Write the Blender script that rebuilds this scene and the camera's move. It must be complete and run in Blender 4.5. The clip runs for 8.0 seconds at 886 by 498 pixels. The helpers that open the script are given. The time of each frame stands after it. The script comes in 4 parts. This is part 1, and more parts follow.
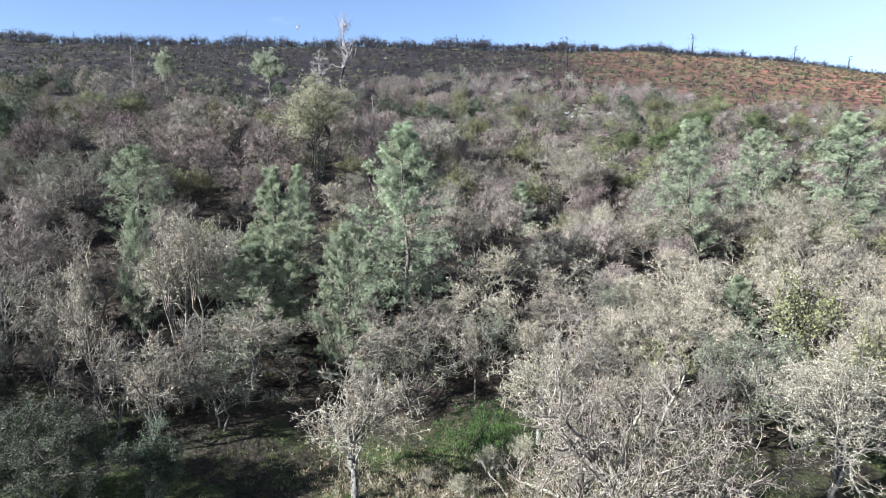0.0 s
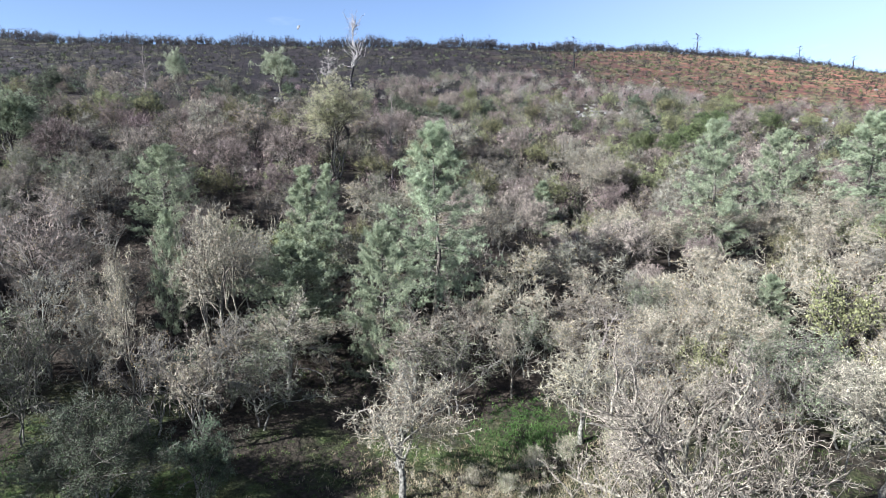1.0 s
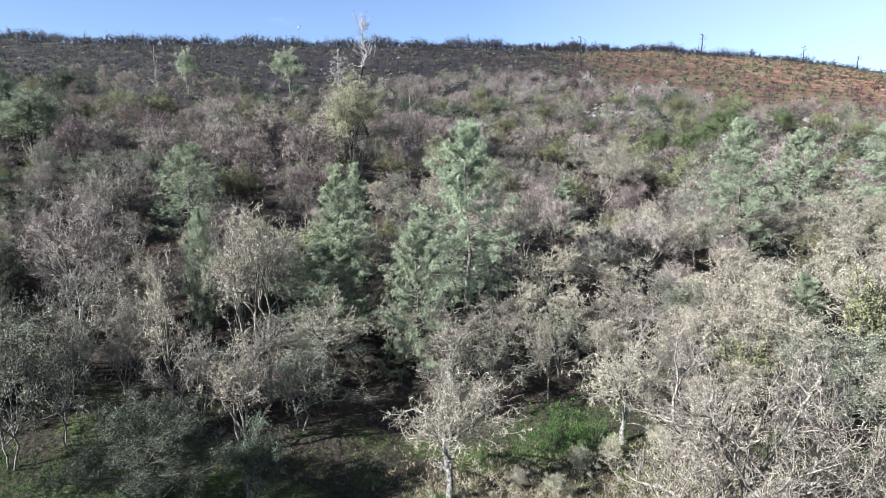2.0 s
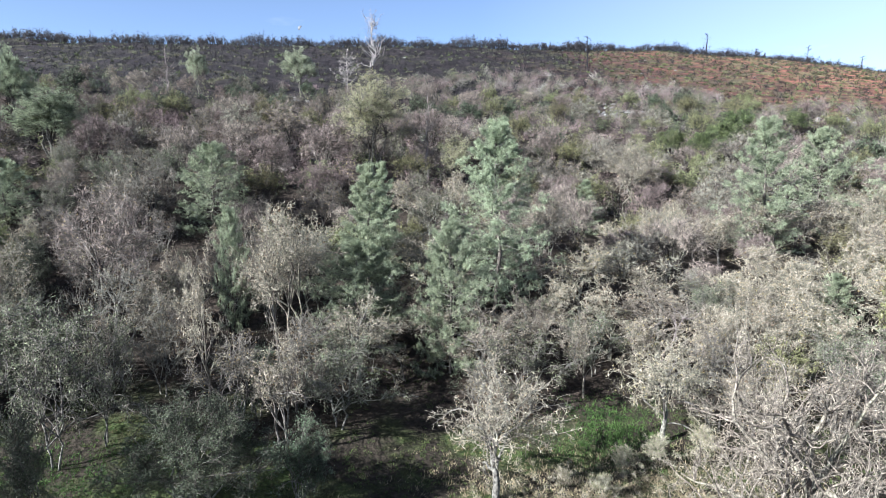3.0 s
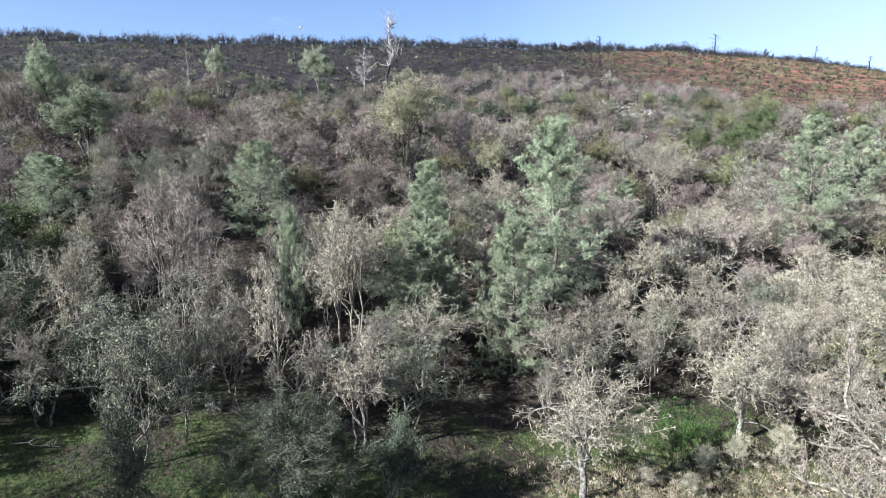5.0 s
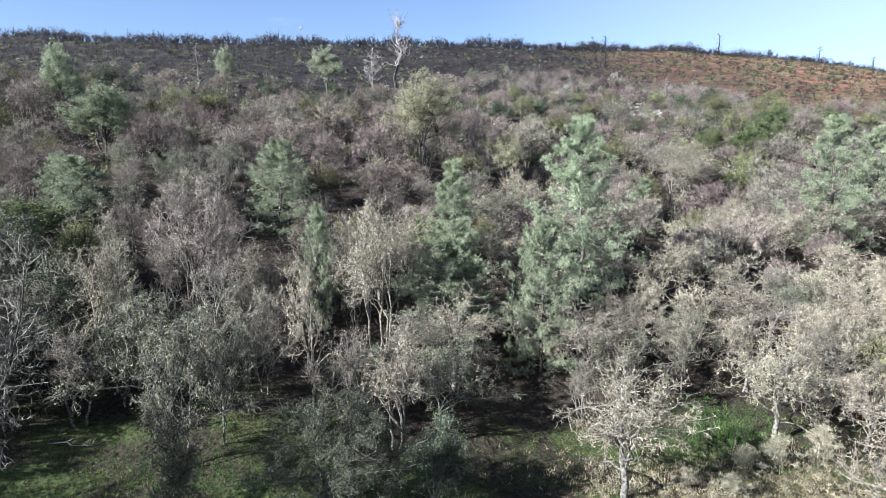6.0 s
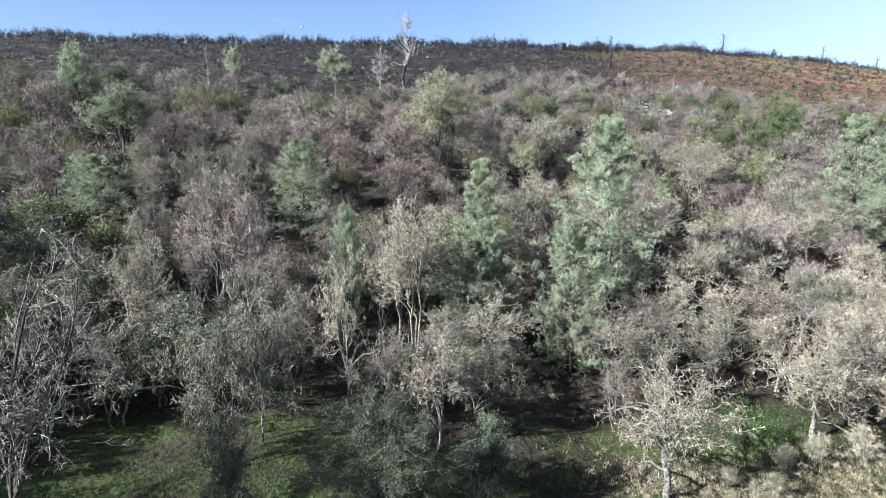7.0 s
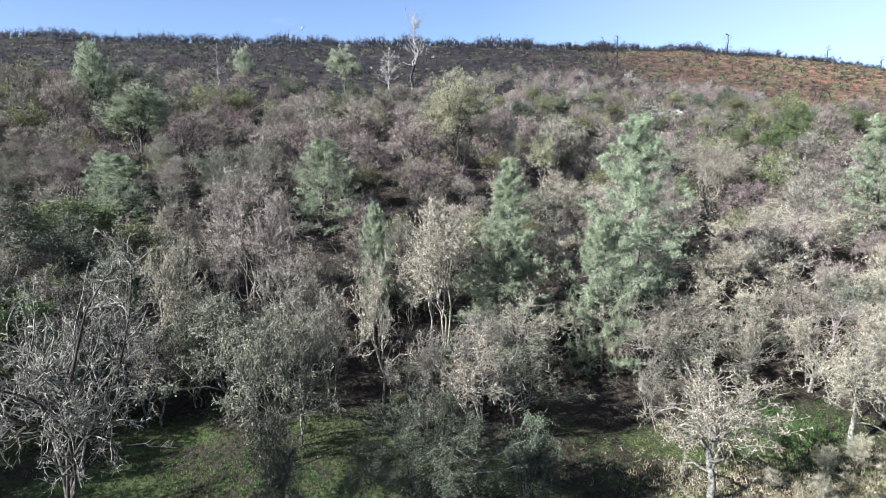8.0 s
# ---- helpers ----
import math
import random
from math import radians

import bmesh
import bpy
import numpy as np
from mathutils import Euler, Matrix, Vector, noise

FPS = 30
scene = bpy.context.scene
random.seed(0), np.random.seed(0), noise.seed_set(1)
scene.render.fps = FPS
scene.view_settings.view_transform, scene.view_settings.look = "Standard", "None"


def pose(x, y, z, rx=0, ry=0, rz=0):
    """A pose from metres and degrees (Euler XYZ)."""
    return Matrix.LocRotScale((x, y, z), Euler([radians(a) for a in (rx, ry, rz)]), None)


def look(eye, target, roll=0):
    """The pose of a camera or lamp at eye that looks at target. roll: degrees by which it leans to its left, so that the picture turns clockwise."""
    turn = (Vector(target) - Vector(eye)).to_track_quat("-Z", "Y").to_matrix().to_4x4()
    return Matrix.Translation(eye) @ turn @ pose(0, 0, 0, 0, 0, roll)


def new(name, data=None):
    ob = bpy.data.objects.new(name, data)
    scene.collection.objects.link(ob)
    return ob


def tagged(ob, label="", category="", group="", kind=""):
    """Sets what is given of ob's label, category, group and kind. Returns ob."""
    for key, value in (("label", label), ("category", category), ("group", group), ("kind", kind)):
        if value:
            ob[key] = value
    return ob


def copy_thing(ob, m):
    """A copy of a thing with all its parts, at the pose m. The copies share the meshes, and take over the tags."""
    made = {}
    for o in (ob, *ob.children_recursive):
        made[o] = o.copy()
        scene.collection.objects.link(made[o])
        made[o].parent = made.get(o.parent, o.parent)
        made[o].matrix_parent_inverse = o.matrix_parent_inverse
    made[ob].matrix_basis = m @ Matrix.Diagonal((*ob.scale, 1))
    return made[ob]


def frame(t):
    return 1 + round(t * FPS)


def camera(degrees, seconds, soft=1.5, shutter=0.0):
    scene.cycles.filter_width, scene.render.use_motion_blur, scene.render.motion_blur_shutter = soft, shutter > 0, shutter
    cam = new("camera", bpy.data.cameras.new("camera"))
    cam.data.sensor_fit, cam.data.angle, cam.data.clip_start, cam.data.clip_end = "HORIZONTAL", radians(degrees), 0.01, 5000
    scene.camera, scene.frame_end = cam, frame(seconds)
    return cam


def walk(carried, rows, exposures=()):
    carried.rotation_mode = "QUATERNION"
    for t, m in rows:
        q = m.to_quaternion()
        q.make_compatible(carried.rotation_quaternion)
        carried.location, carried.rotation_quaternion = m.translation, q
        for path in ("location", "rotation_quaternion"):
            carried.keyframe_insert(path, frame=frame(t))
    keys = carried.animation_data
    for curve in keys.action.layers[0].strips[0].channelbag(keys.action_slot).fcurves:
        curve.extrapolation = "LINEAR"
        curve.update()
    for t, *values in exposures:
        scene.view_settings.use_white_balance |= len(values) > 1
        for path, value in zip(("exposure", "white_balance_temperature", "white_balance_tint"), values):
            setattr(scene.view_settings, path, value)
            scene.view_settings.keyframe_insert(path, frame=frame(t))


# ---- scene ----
cam = camera(70.0, 8.0, soft=0.5)
METRES, EYE, TILT, LEAN, TURN = 22.0, 22.0, -8.0, 0.0, 0.0
ROWS = [
    (0.0, 0.0, 0.0, 0.0, 0.0, 0.0, 0.0),
    (0.5, -0.068, 0.0052, -0.0013, -0.01, -0.01, -0.01),
    (1.0, -0.1371, 0.0119, -0.0032, 0.01, -0.01, -0.0),
    (1.5, -0.2055, 0.019, -0.0051, 0.01, -0.0, 0.01),
    (3.0, -0.402, 0.0434, -0.012, 0.03, 0.03, 0.0),
    (3.5, -0.4652, 0.0506, -0.0143, 0.03, 0.03, -0.02),
    (4.0, -0.5279, 0.0589, -0.0164, 0.0, 0.03, -0.08),
    (4.5, -0.5887, 0.0606, -0.0185, 0.01, 0.03, -0.08),
    (6.0, -0.7616, 0.0737, -0.0234, 0.01, 0.06, -0.13),
    (6.5, -0.8183, 0.0771, -0.025, 0.02, 0.06, -0.12),
    (7.0, -0.8772, 0.0834, -0.0262, 0.02, 0.07, -0.12),
    (7.5, -0.9359, 0.0916, -0.0262, 0.03, 0.07, -0.12),
    (8.0, -0.9938, 0.1019, -0.0271, 0.06, 0.08, -0.09),
]
walk(cam, [(t, pose(0, 0, EYE, TILT, LEAN, TURN) @ pose(METRES * x, METRES * 0.662 * y, METRES * z, 90 + pitch, roll, yaw)) for t, x, y, z, yaw, pitch, roll in ROWS],
     exposures=[(0.0, 2.1, 5800, 10), (8.0, 2.1, 5800, 10)])

# ---- world, sun ----
SUN_EL = 29.0
SUN_FROM = Vector((-0.87, -0.49, 0.0)).normalized() * math.cos(radians(SUN_EL)) + Vector((0, 0, math.sin(radians(SUN_EL))))
world = bpy.data.worlds.new("world")
scene.world = world
world.use_nodes = True
wn, wl = world.node_tree.nodes, world.node_tree.links
wn.clear()
sky = wn.new("ShaderNodeTexSky")
sky.sky_type, sky.sun_disc = "NISHITA", False
sky.sun_elevation, sky.sun_rotation = radians(SUN_EL), math.atan2(SUN_FROM.x, SUN_FROM.y)
sky.altitude, sky.air_density, sky.dust_density, sky.ozone_density = 900, 0.65, 0.8, 1.0
bg, wout = wn.new("ShaderNodeBackground"), wn.new("ShaderNodeOutputWorld")
bg.inputs["Strength"].default_value = 0.05
# thin high cloud, drawn out sideways
wco, wmap, wno, wra, wmx = (wn.new(k) for k in ("ShaderNodeTexCoord", "ShaderNodeMapping", "ShaderNodeTexNoise", "ShaderNodeValToRGB", "ShaderNodeMix"))
wmap.inputs["Scale"].default_value = (1.6, 1.6, 6.0)
wmap.inputs["Location"].default_value = (1.9, 0.7, 0.3)
wno.inputs["Scale"].default_value, wno.inputs["Detail"].default_value = 2.2, 6.0
wra.color_ramp.elements[0].position, wra.color_ramp.elements[1].position = 0.66, 1.0
wra.color_ramp.elements[0].color, wra.color_ramp.elements[1].color = (0.04, 0.04, 0.04, 1), (0.6, 0.6, 0.6, 1)
wmx.data_type = "RGBA"
wmx.inputs["B"].default_value = (8.6, 8.5, 9.0, 1)
wl.new(wco.outputs["Generated"], wmap.inputs["Vector"])
wl.new(wmap.outputs["Vector"], wno.inputs["Vector"])
wl.new(wno.outputs["Fac"], wra.inputs["Fac"])
wsep, wveil, wadd = wn.new("ShaderNodeSeparateXYZ"), wn.new("ShaderNodeMapRange"), wn.new("ShaderNodeMath")
wveil.inputs["From Min"].default_value, wveil.inputs["From Max"].default_value = 0.05, 0.75
wveil.inputs["To Min"].default_value, wveil.inputs["To Max"].default_value = 0.0, 0.24
wadd.operation, wadd.use_clamp = "ADD", True
wl.new(wco.outputs["Generated"], wsep.inputs["Vector"])
wl.new(wsep.outputs["X"], wveil.inputs["Value"])
wl.new(wra.outputs["Color"], wadd.inputs[0])
wl.new(wveil.outputs["Result"], wadd.inputs[1])
wl.new(wadd.outputs["Value"], wmx.inputs["Factor"])
wl.new(sky.outputs["Color"], wmx.inputs["A"])
wl.new(wmx.outputs["Result"], bg.inputs["Color"])
wl.new(bg.outputs["Background"], wout.inputs["Surface"])
sun = new("sun", bpy.data.lights.new("sun", "SUN"))
sun.data.energy, sun.data.angle, sun.data.color = 5.0, radians(0.6), (1.0, 0.965, 0.90)
sun.matrix_basis = look(SUN_FROM * 100, (0, 0, 0))


# ---- materials ----
def shaded(name, dark, light, size, spread=0.35, rough=0.85, bump=0.0, see=0.0, fine=0.0, patch=None, patch_size=0.12, hue=0.03):
    """Two colours mixed by noise of that size (1/m), varied from thing to thing; see: light let through; patch: a third colour in broad patches."""
    mat = bpy.data.materials.new(name)
    mat.use_nodes = True
    n, l = mat.node_tree.nodes, mat.node_tree.links
    n.clear()
    geo, noise_a, ramp, mix = n.new("ShaderNodeNewGeometry"), n.new("ShaderNodeTexNoise"), n.new("ShaderNodeValToRGB"), n.new("ShaderNodeHueSaturation")
    noise_a.inputs["Scale"].default_value, noise_a.inputs["Detail"].default_value = size, 4.0
    l.new(geo.outputs["Position"], noise_a.inputs["Vector"])
    ramp.color_ramp.elements[0].position, ramp.color_ramp.elements[1].position = 0.32, 0.68
    ramp.color_ramp.elements[0].color, ramp.color_ramp.elements[1].color = (*dark, 1), (*light, 1)
    l.new(noise_a.outputs["Fac"], ramp.inputs["Fac"])
    colour = ramp.outputs["Color"]
    if patch:
        pn, pr, pm = n.new("ShaderNodeTexNoise"), n.new("ShaderNodeValToRGB"), n.new("ShaderNodeMix")
        pn.inputs["Scale"].default_value, pn.inputs["Detail"].default_value = patch_size, 3.0
        l.new(geo.outputs["Position"], pn.inputs["Vector"])
        pr.color_ramp.elements[0].position, pr.color_ramp.elements[1].position = 0.46, 0.60
        l.new(pn.outputs["Fac"], pr.inputs["Fac"])
        pm.data_type = "RGBA"
        pm.inputs["B"].default_value = (*patch, 1)
        l.new(pr.outputs["Color"], pm.inputs["Factor"])
        l.new(colour, pm.inputs["A"])
        colour = pm.outputs["Result"]
    info, ran, hr, isl, vm = n.new("ShaderNodeObjectInfo"), n.new("ShaderNodeMapRange"), n.new("ShaderNodeMapRange"), n.new("ShaderNodeMapRange"), n.new("ShaderNodeMath")
    ran.inputs["To Min"].default_value, ran.inputs["To Max"].default_value = 1 - spread, 1 + spread
    hr.inputs["To Min"].default_value, hr.inputs["To Max"].default_value = 0.5 - hue, 0.5 + hue
    isl.inputs["To Min"].default_value, isl.inputs["To Max"].default_value = 1 - fine, 1 + fine
    l.new(info.outputs["Random"], ran.inputs["Value"])
    l.new(info.outputs["Random"], hr.inputs["Value"])
    l.new(geo.outputs["Random Per Island"], isl.inputs["Value"])
    vm.operation = "MULTIPLY"
    l.new(ran.outputs["Result"], vm.inputs[0])
    l.new(isl.outputs["Result"], vm.inputs[1])
    l.new(vm.outputs["Value"], mix.inputs["Value"])
    l.new(hr.outputs["Result"], mix.inputs["Hue"])
    l.new(colour, mix.inputs["Color"])
    bsdf, out = n.new("ShaderNodeBsdfPrincipled"), n.new("ShaderNodeOutputMaterial")
    bsdf.inputs["Roughness"].default_value, bsdf.inputs["Specular IOR Level"].default_value = rough, 0.25
    l.new(mix.outputs["Color"], bsdf.inputs["Base Color"])
    if bump:
        bp = n.new("ShaderNodeBump")
        bp.inputs["Strength"].default_value, bp.inputs["Distance"].default_value = 1.0, bump
        l.new(noise_a.outputs["Fac"], bp.inputs["Height"])
        l.new(bp.outputs["Normal"], bsdf.inputs["Normal"])
    shader = bsdf.outputs["BSDF"]
    if see:
        tr, ms = n.new("ShaderNodeBsdfTranslucent"), n.new("ShaderNodeMixShader")
        l.new(mix.outputs["Color"], tr.inputs["Color"])
        ms.inputs["Fac"].default_value = see
        l.new(shader, ms.inputs[1])
        l.new(tr.outputs["BSDF"], ms.inputs[2])
        shader = ms.outputs["Shader"]
    l.new(shader, out.inputs["Surface"])
    return mat


BARK = shaded("lichen_bark", (0.016, 0.014, 0.012), (0.20, 0.19, 0.165), 6.0, 0.2, bump=0.03)
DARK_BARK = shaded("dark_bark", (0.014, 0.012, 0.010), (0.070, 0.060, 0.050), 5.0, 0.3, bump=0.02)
PALE_BARK = shaded("pale_bark", (0.026, 0.022, 0.017), (0.25, 0.226, 0.180), 7.0, 0.15, bump=0.03)
MID_BARK = shaded("branch_bark", (0.018, 0.015, 0.013), (0.135, 0.12, 0.10), 4.0, 0.2, fine=0.5)
TWIG = shaded("lichen_twig", (0.085, 0.069, 0.050), (0.445, 0.405, 0.322), 2.6, 0.2, fine=0.55, hue=0.012)
TWIG_MAUVE = shaded("bare_twig", (0.058, 0.045, 0.041), (0.275, 0.225, 0.20), 1.4, 0.3, fine=0.6)
TWIG_GREY = shaded("grey_twig", (0.034, 0.030, 0.025), (0.235, 0.215, 0.18), 1.6, 0.3, fine=0.65)
BRUSH_MAUVE = shaded("mauve_brush", (0.050, 0.038, 0.036), (0.27, 0.215, 0.20), 0.30, 0.1, fine=0.5, patch=(0.10, 0.078, 0.070), patch_size=0.16)
BRUSH_GREY = shaded("grey_brush", (0.040, 0.036, 0.034), (0.26, 0.235, 0.215), 0.35, 0.1, fine=0.5, patch=(0.085, 0.085, 0.052), patch_size=0.14)
LEAF_DRY = shaded("dry_leaf", (0.13, 0.08, 0.038), (0.31, 0.24, 0.11), 1.5, 0.3, see=0.25, fine=0.4)
LEAF_LIVE = shaded("live_oak_leaf", (0.013, 0.020, 0.011), (0.092, 0.110, 0.068), 1.4, 0.25, rough=0.6, see=0.08, fine=0.65)
LEAF_GREEN = shaded("green_leaf", (0.032, 0.045, 0.017), (0.14, 0.168, 0.07), 1.2, 0.2, rough=0.7, see=0.2, fine=0.5)
LEAF_OLIVE = shaded("olive_leaf", (0.05, 0.055, 0.024), (0.215, 0.215, 0.105), 1.2, 0.3, see=0.2, fine=0.5)
LEAF_PALE = shaded("pale_green_leaf", (0.13, 0.14, 0.075), (0.35, 0.35, 0.20), 1.5, 0.2, see=0.25, fine=0.4)
LEAF_GREYGREEN = shaded("grey_green_leaf", (0.030, 0.036, 0.022), (0.160, 0.172, 0.108), 1.2, 0.3, see=0.12, fine=0.55)
NEEDLE = shaded("pine_needle", (0.10, 0.125, 0.078), (0.35, 0.40, 0.26), 0.9, 0.12, rough=0.6, see=0.28, fine=0.45, hue=0.008)
NEEDLE_PALE = shaded("pale_needle", (0.155, 0.172, 0.108), (0.39, 0.41, 0.29), 0.6, 0.1, rough=0.6, see=0.3, fine=0.45)
NEEDLE_YELLOW = shaded("yellowing_needle", (0.19, 0.195, 0.105), (0.45, 0.44, 0.265), 0.9, 0.1, rough=0.6, see=0.3, fine=0.4, hue=0.005)
CHAR = shaded("charred_wood", (0.005, 0.005, 0.006), (0.030, 0.027, 0.030), 0.6, 0.2, fine=0.6)
DEAD = shaded("bleached_wood", (0.12, 0.108, 0.104), (0.33, 0.305, 0.295), 1.0, 0.1, fine=0.3, hue=0.0)
DEAD_GREY = shaded("grey_dead_wood", (0.085, 0.073, 0.068), (0.25, 0.22, 0.205), 1.0, 0.15, fine=0.3)
GRASS = shaded("grass_blade", (0.018, 0.030, 0.008), (0.10, 0.135, 0.038), 0.5, 0.0, see=0.2, fine=0.5, patch=(0.085, 0.068, 0.038), patch_size=0.22)
DRY_GRASS = shaded("dry_grass", (0.11, 0.092, 0.055), (0.32, 0.28, 0.18), 1.0, 0.0, see=0.2, fine=0.5)
LUSH = shaded("lush_grass", (0.022, 0.045, 0.010), (0.09, 0.14, 0.038), 0.8, 0.0, see=0.25, fine=0.5)
TUFT = shaded("hill_tuft", (0.025, 0.030, 0.014), (0.13, 0.122, 0.065), 0.15, 0.0, see=0.1, fine=0.5)
ROCK = shaded("pale_rock", (0.085, 0.082, 0.076), (0.27, 0.262, 0.25), 1.1, 0.2, bump=0.08)
MOON = shaded("moon_rock", (0.07, 0.08, 0.095), (0.135, 0.142, 0.158), 0.05, 0.0)


def soil_material():
    """Grass at the foot, dark burnt soil on the slope, red earth on the eastern part."""
    mat = bpy.data.materials.new("hillside_soil")
    mat.use_nodes = True
    n, l = mat.node_tree.nodes, mat.node_tree.links
    n.clear()
    geo, sep = n.new("ShaderNodeNewGeometry"), n.new("ShaderNodeSeparateXYZ")
    l.new(geo.outputs["Position"], sep.inputs["Vector"])

    def noise_of(scale, detail=5.0):
        t = n.new("ShaderNodeTexNoise")
        t.inputs["Scale"].default_value, t.inputs["Detail"].default_value = scale, detail
        l.new(geo.outputs["Position"], t.inputs["Vector"])
        return t.outputs["Fac"]

    def ramp(fac, a, b, p, q):
        r = n.new("ShaderNodeValToRGB")
        r.color_ramp.elements[0].position, r.color_ramp.elements[1].position = p, q
        r.color_ramp.elements[0].color, r.color_ramp.elements[1].color = (*a, 1), (*b, 1)
        l.new(fac, r.inputs["Fac"])
        return r.outputs["Color"]

    def mixed(fac, a, b):
        m = n.new("ShaderNodeMix")
        m.data_type = "RGBA"
        l.new(fac, m.inputs["Factor"])
        l.new(a, m.inputs["A"])
        l.new(b, m.inputs["B"])
        return m.outputs["Result"]

    def zone(axis, lo, hi, wobble, size):
        a, b, c = n.new("ShaderNodeMath"), n.new("ShaderNodeMath"), n.new("ShaderNodeMapRange")
        a.operation, a.inputs[1].default_value, a.inputs[2].default_value = "MULTIPLY_ADD", wobble, -wobble / 2
        l.new(noise_of(size), a.inputs[0])
        b.operation = "ADD"
        l.new(a.outputs["Value"], b.inputs[0])
        l.new(sep.outputs[axis], b.inputs[1])
        c.inputs["From Min"].default_value, c.inputs["From Max"].default_value = lo, hi
        l.new(b.outputs["Value"], c.inputs["Value"])
        return c.outputs["Result"]

    meadow = mixed(ramp(noise_of(0.22), (0, 0, 0), (1, 1, 1), 0.47, 0.60), ramp(noise_of(3.0), (0.008, 0.007, 0.005), (0.042, 0.034, 0.025), 0.3, 0.7),
                   ramp(noise_of(4.0), (0.013, 0.021, 0.007), (0.06, 0.078, 0.026), 0.3, 0.7))
    litter = ramp(noise_of(2.0), (0.009, 0.008, 0.006), (0.048, 0.037, 0.029), 0.3, 0.7)
    burnt = mixed(ramp(noise_of(0.09), (0, 0, 0), (1, 1, 1), 0.52, 0.64), ramp(noise_of(0.35), (0.005, 0.004, 0.006), (0.026, 0.021, 0.022), 0.35, 0.68),
                  ramp(noise_of(0.5), (0.011, 0.012, 0.008), (0.085, 0.082, 0.048), 0.40, 0.72))
    red = mixed(ramp(noise_of(0.12), (0, 0, 0), (1, 1, 1), 0.50, 0.64), ramp(noise_of(0.3), (0.035, 0.021, 0.018), (0.235, 0.10, 0.070), 0.34, 0.64),
                ramp(noise_of(1.4), (0.07, 0.06, 0.035), (0.18, 0.155, 0.085), 0.35, 0.7))
    colour = mixed(zone("Y", 43, 50, 10, 0.10), meadow, litter)
    colour = mixed(zone("Y", 150, 215, 50, 0.03), colour, mixed(zone("X", 30, 190, 130, 0.03), burnt, red))
    bsdf, out, bp = n.new("ShaderNodeBsdfPrincipled"), n.new("ShaderNodeOutputMaterial"), n.new("ShaderNodeBump")
    bsdf.inputs["Roughness"].default_value, bsdf.inputs["Specular IOR Level"].default_value = 0.95, 0.15
    bp.inputs["Strength"].default_value, bp.inputs["Distance"].default_value = 1.0, 0.25
    l.new(noise_of(2.5, 8.0), bp.inputs["Height"])
    l.new(bp.outputs["Normal"], bsdf.inputs["Normal"])
    l.new(colour, bsdf.inputs["Base Color"])
    l.new(bsdf.outputs["BSDF"], out.inputs["Surface"])
    return mat


# ---- mesh tools ----
def mesh_of(name, verts, faces, material):
    """A mesh from an (n, 3) array and a list of (m, 3) or (m, 4) index arrays."""
    me = bpy.data.meshes.new(name)
    faces = [f for f in faces if len(f)]
    loops = np.concatenate([f.ravel() for f in faces]).astype(np.int32)
    sizes = np.concatenate([np.full(len(f), f.shape[1]) for f in faces])
    starts = np.concatenate([[0], np.cumsum(sizes)[:-1]]).astype(np.int32)
    me.vertices.add(len(verts))
    me.vertices.foreach_set("co", np.asarray(verts, np.float32).ravel())
    me.loops.add(len(loops))
    me.loops.foreach_set("vertex_index", loops)
    me.polygons.add(len(sizes))
    me.polygons.foreach_set("loop_start", starts)
    me.update(calc_edges=True)
    me.materials.append(material)
    return me


def part(name, geometry, material, parent, label=""):
    verts, faces = geometry
    ob = new(name, mesh_of(name, verts, faces, material))
    ob.parent = parent
    return tagged(ob, label)


def joined(pieces):
    """Several (verts, faces) as one."""
    verts, faces, base = [], [], 0
    for v, fs in pieces:
        verts.append(v)
        faces += [f + base for f in fs]
        base += len(v)
    return np.concatenate(verts), faces


def unit(v):
    return v / np.maximum(np.linalg.norm(v, axis=-1, keepdims=True), 1e-9)


def paths(a, b, k, rng, wob=0.08, lift=0.0):
    """n crooked lines of k points from a to b; lift bends their middle up, in parts of their length."""
    s = np.linspace(0, 1, k)[None, :, None]
    line = a[:, None] * (1 - s) + b[:, None] * s
    length = np.linalg.norm(b - a, axis=1)[:, None, None]
    line += rng.normal(0, 1, line.shape) * wob * length * np.sin(np.pi * s)
    line[..., 2] += (lift * length * np.sin(np.pi * s))[..., 0]
    return line


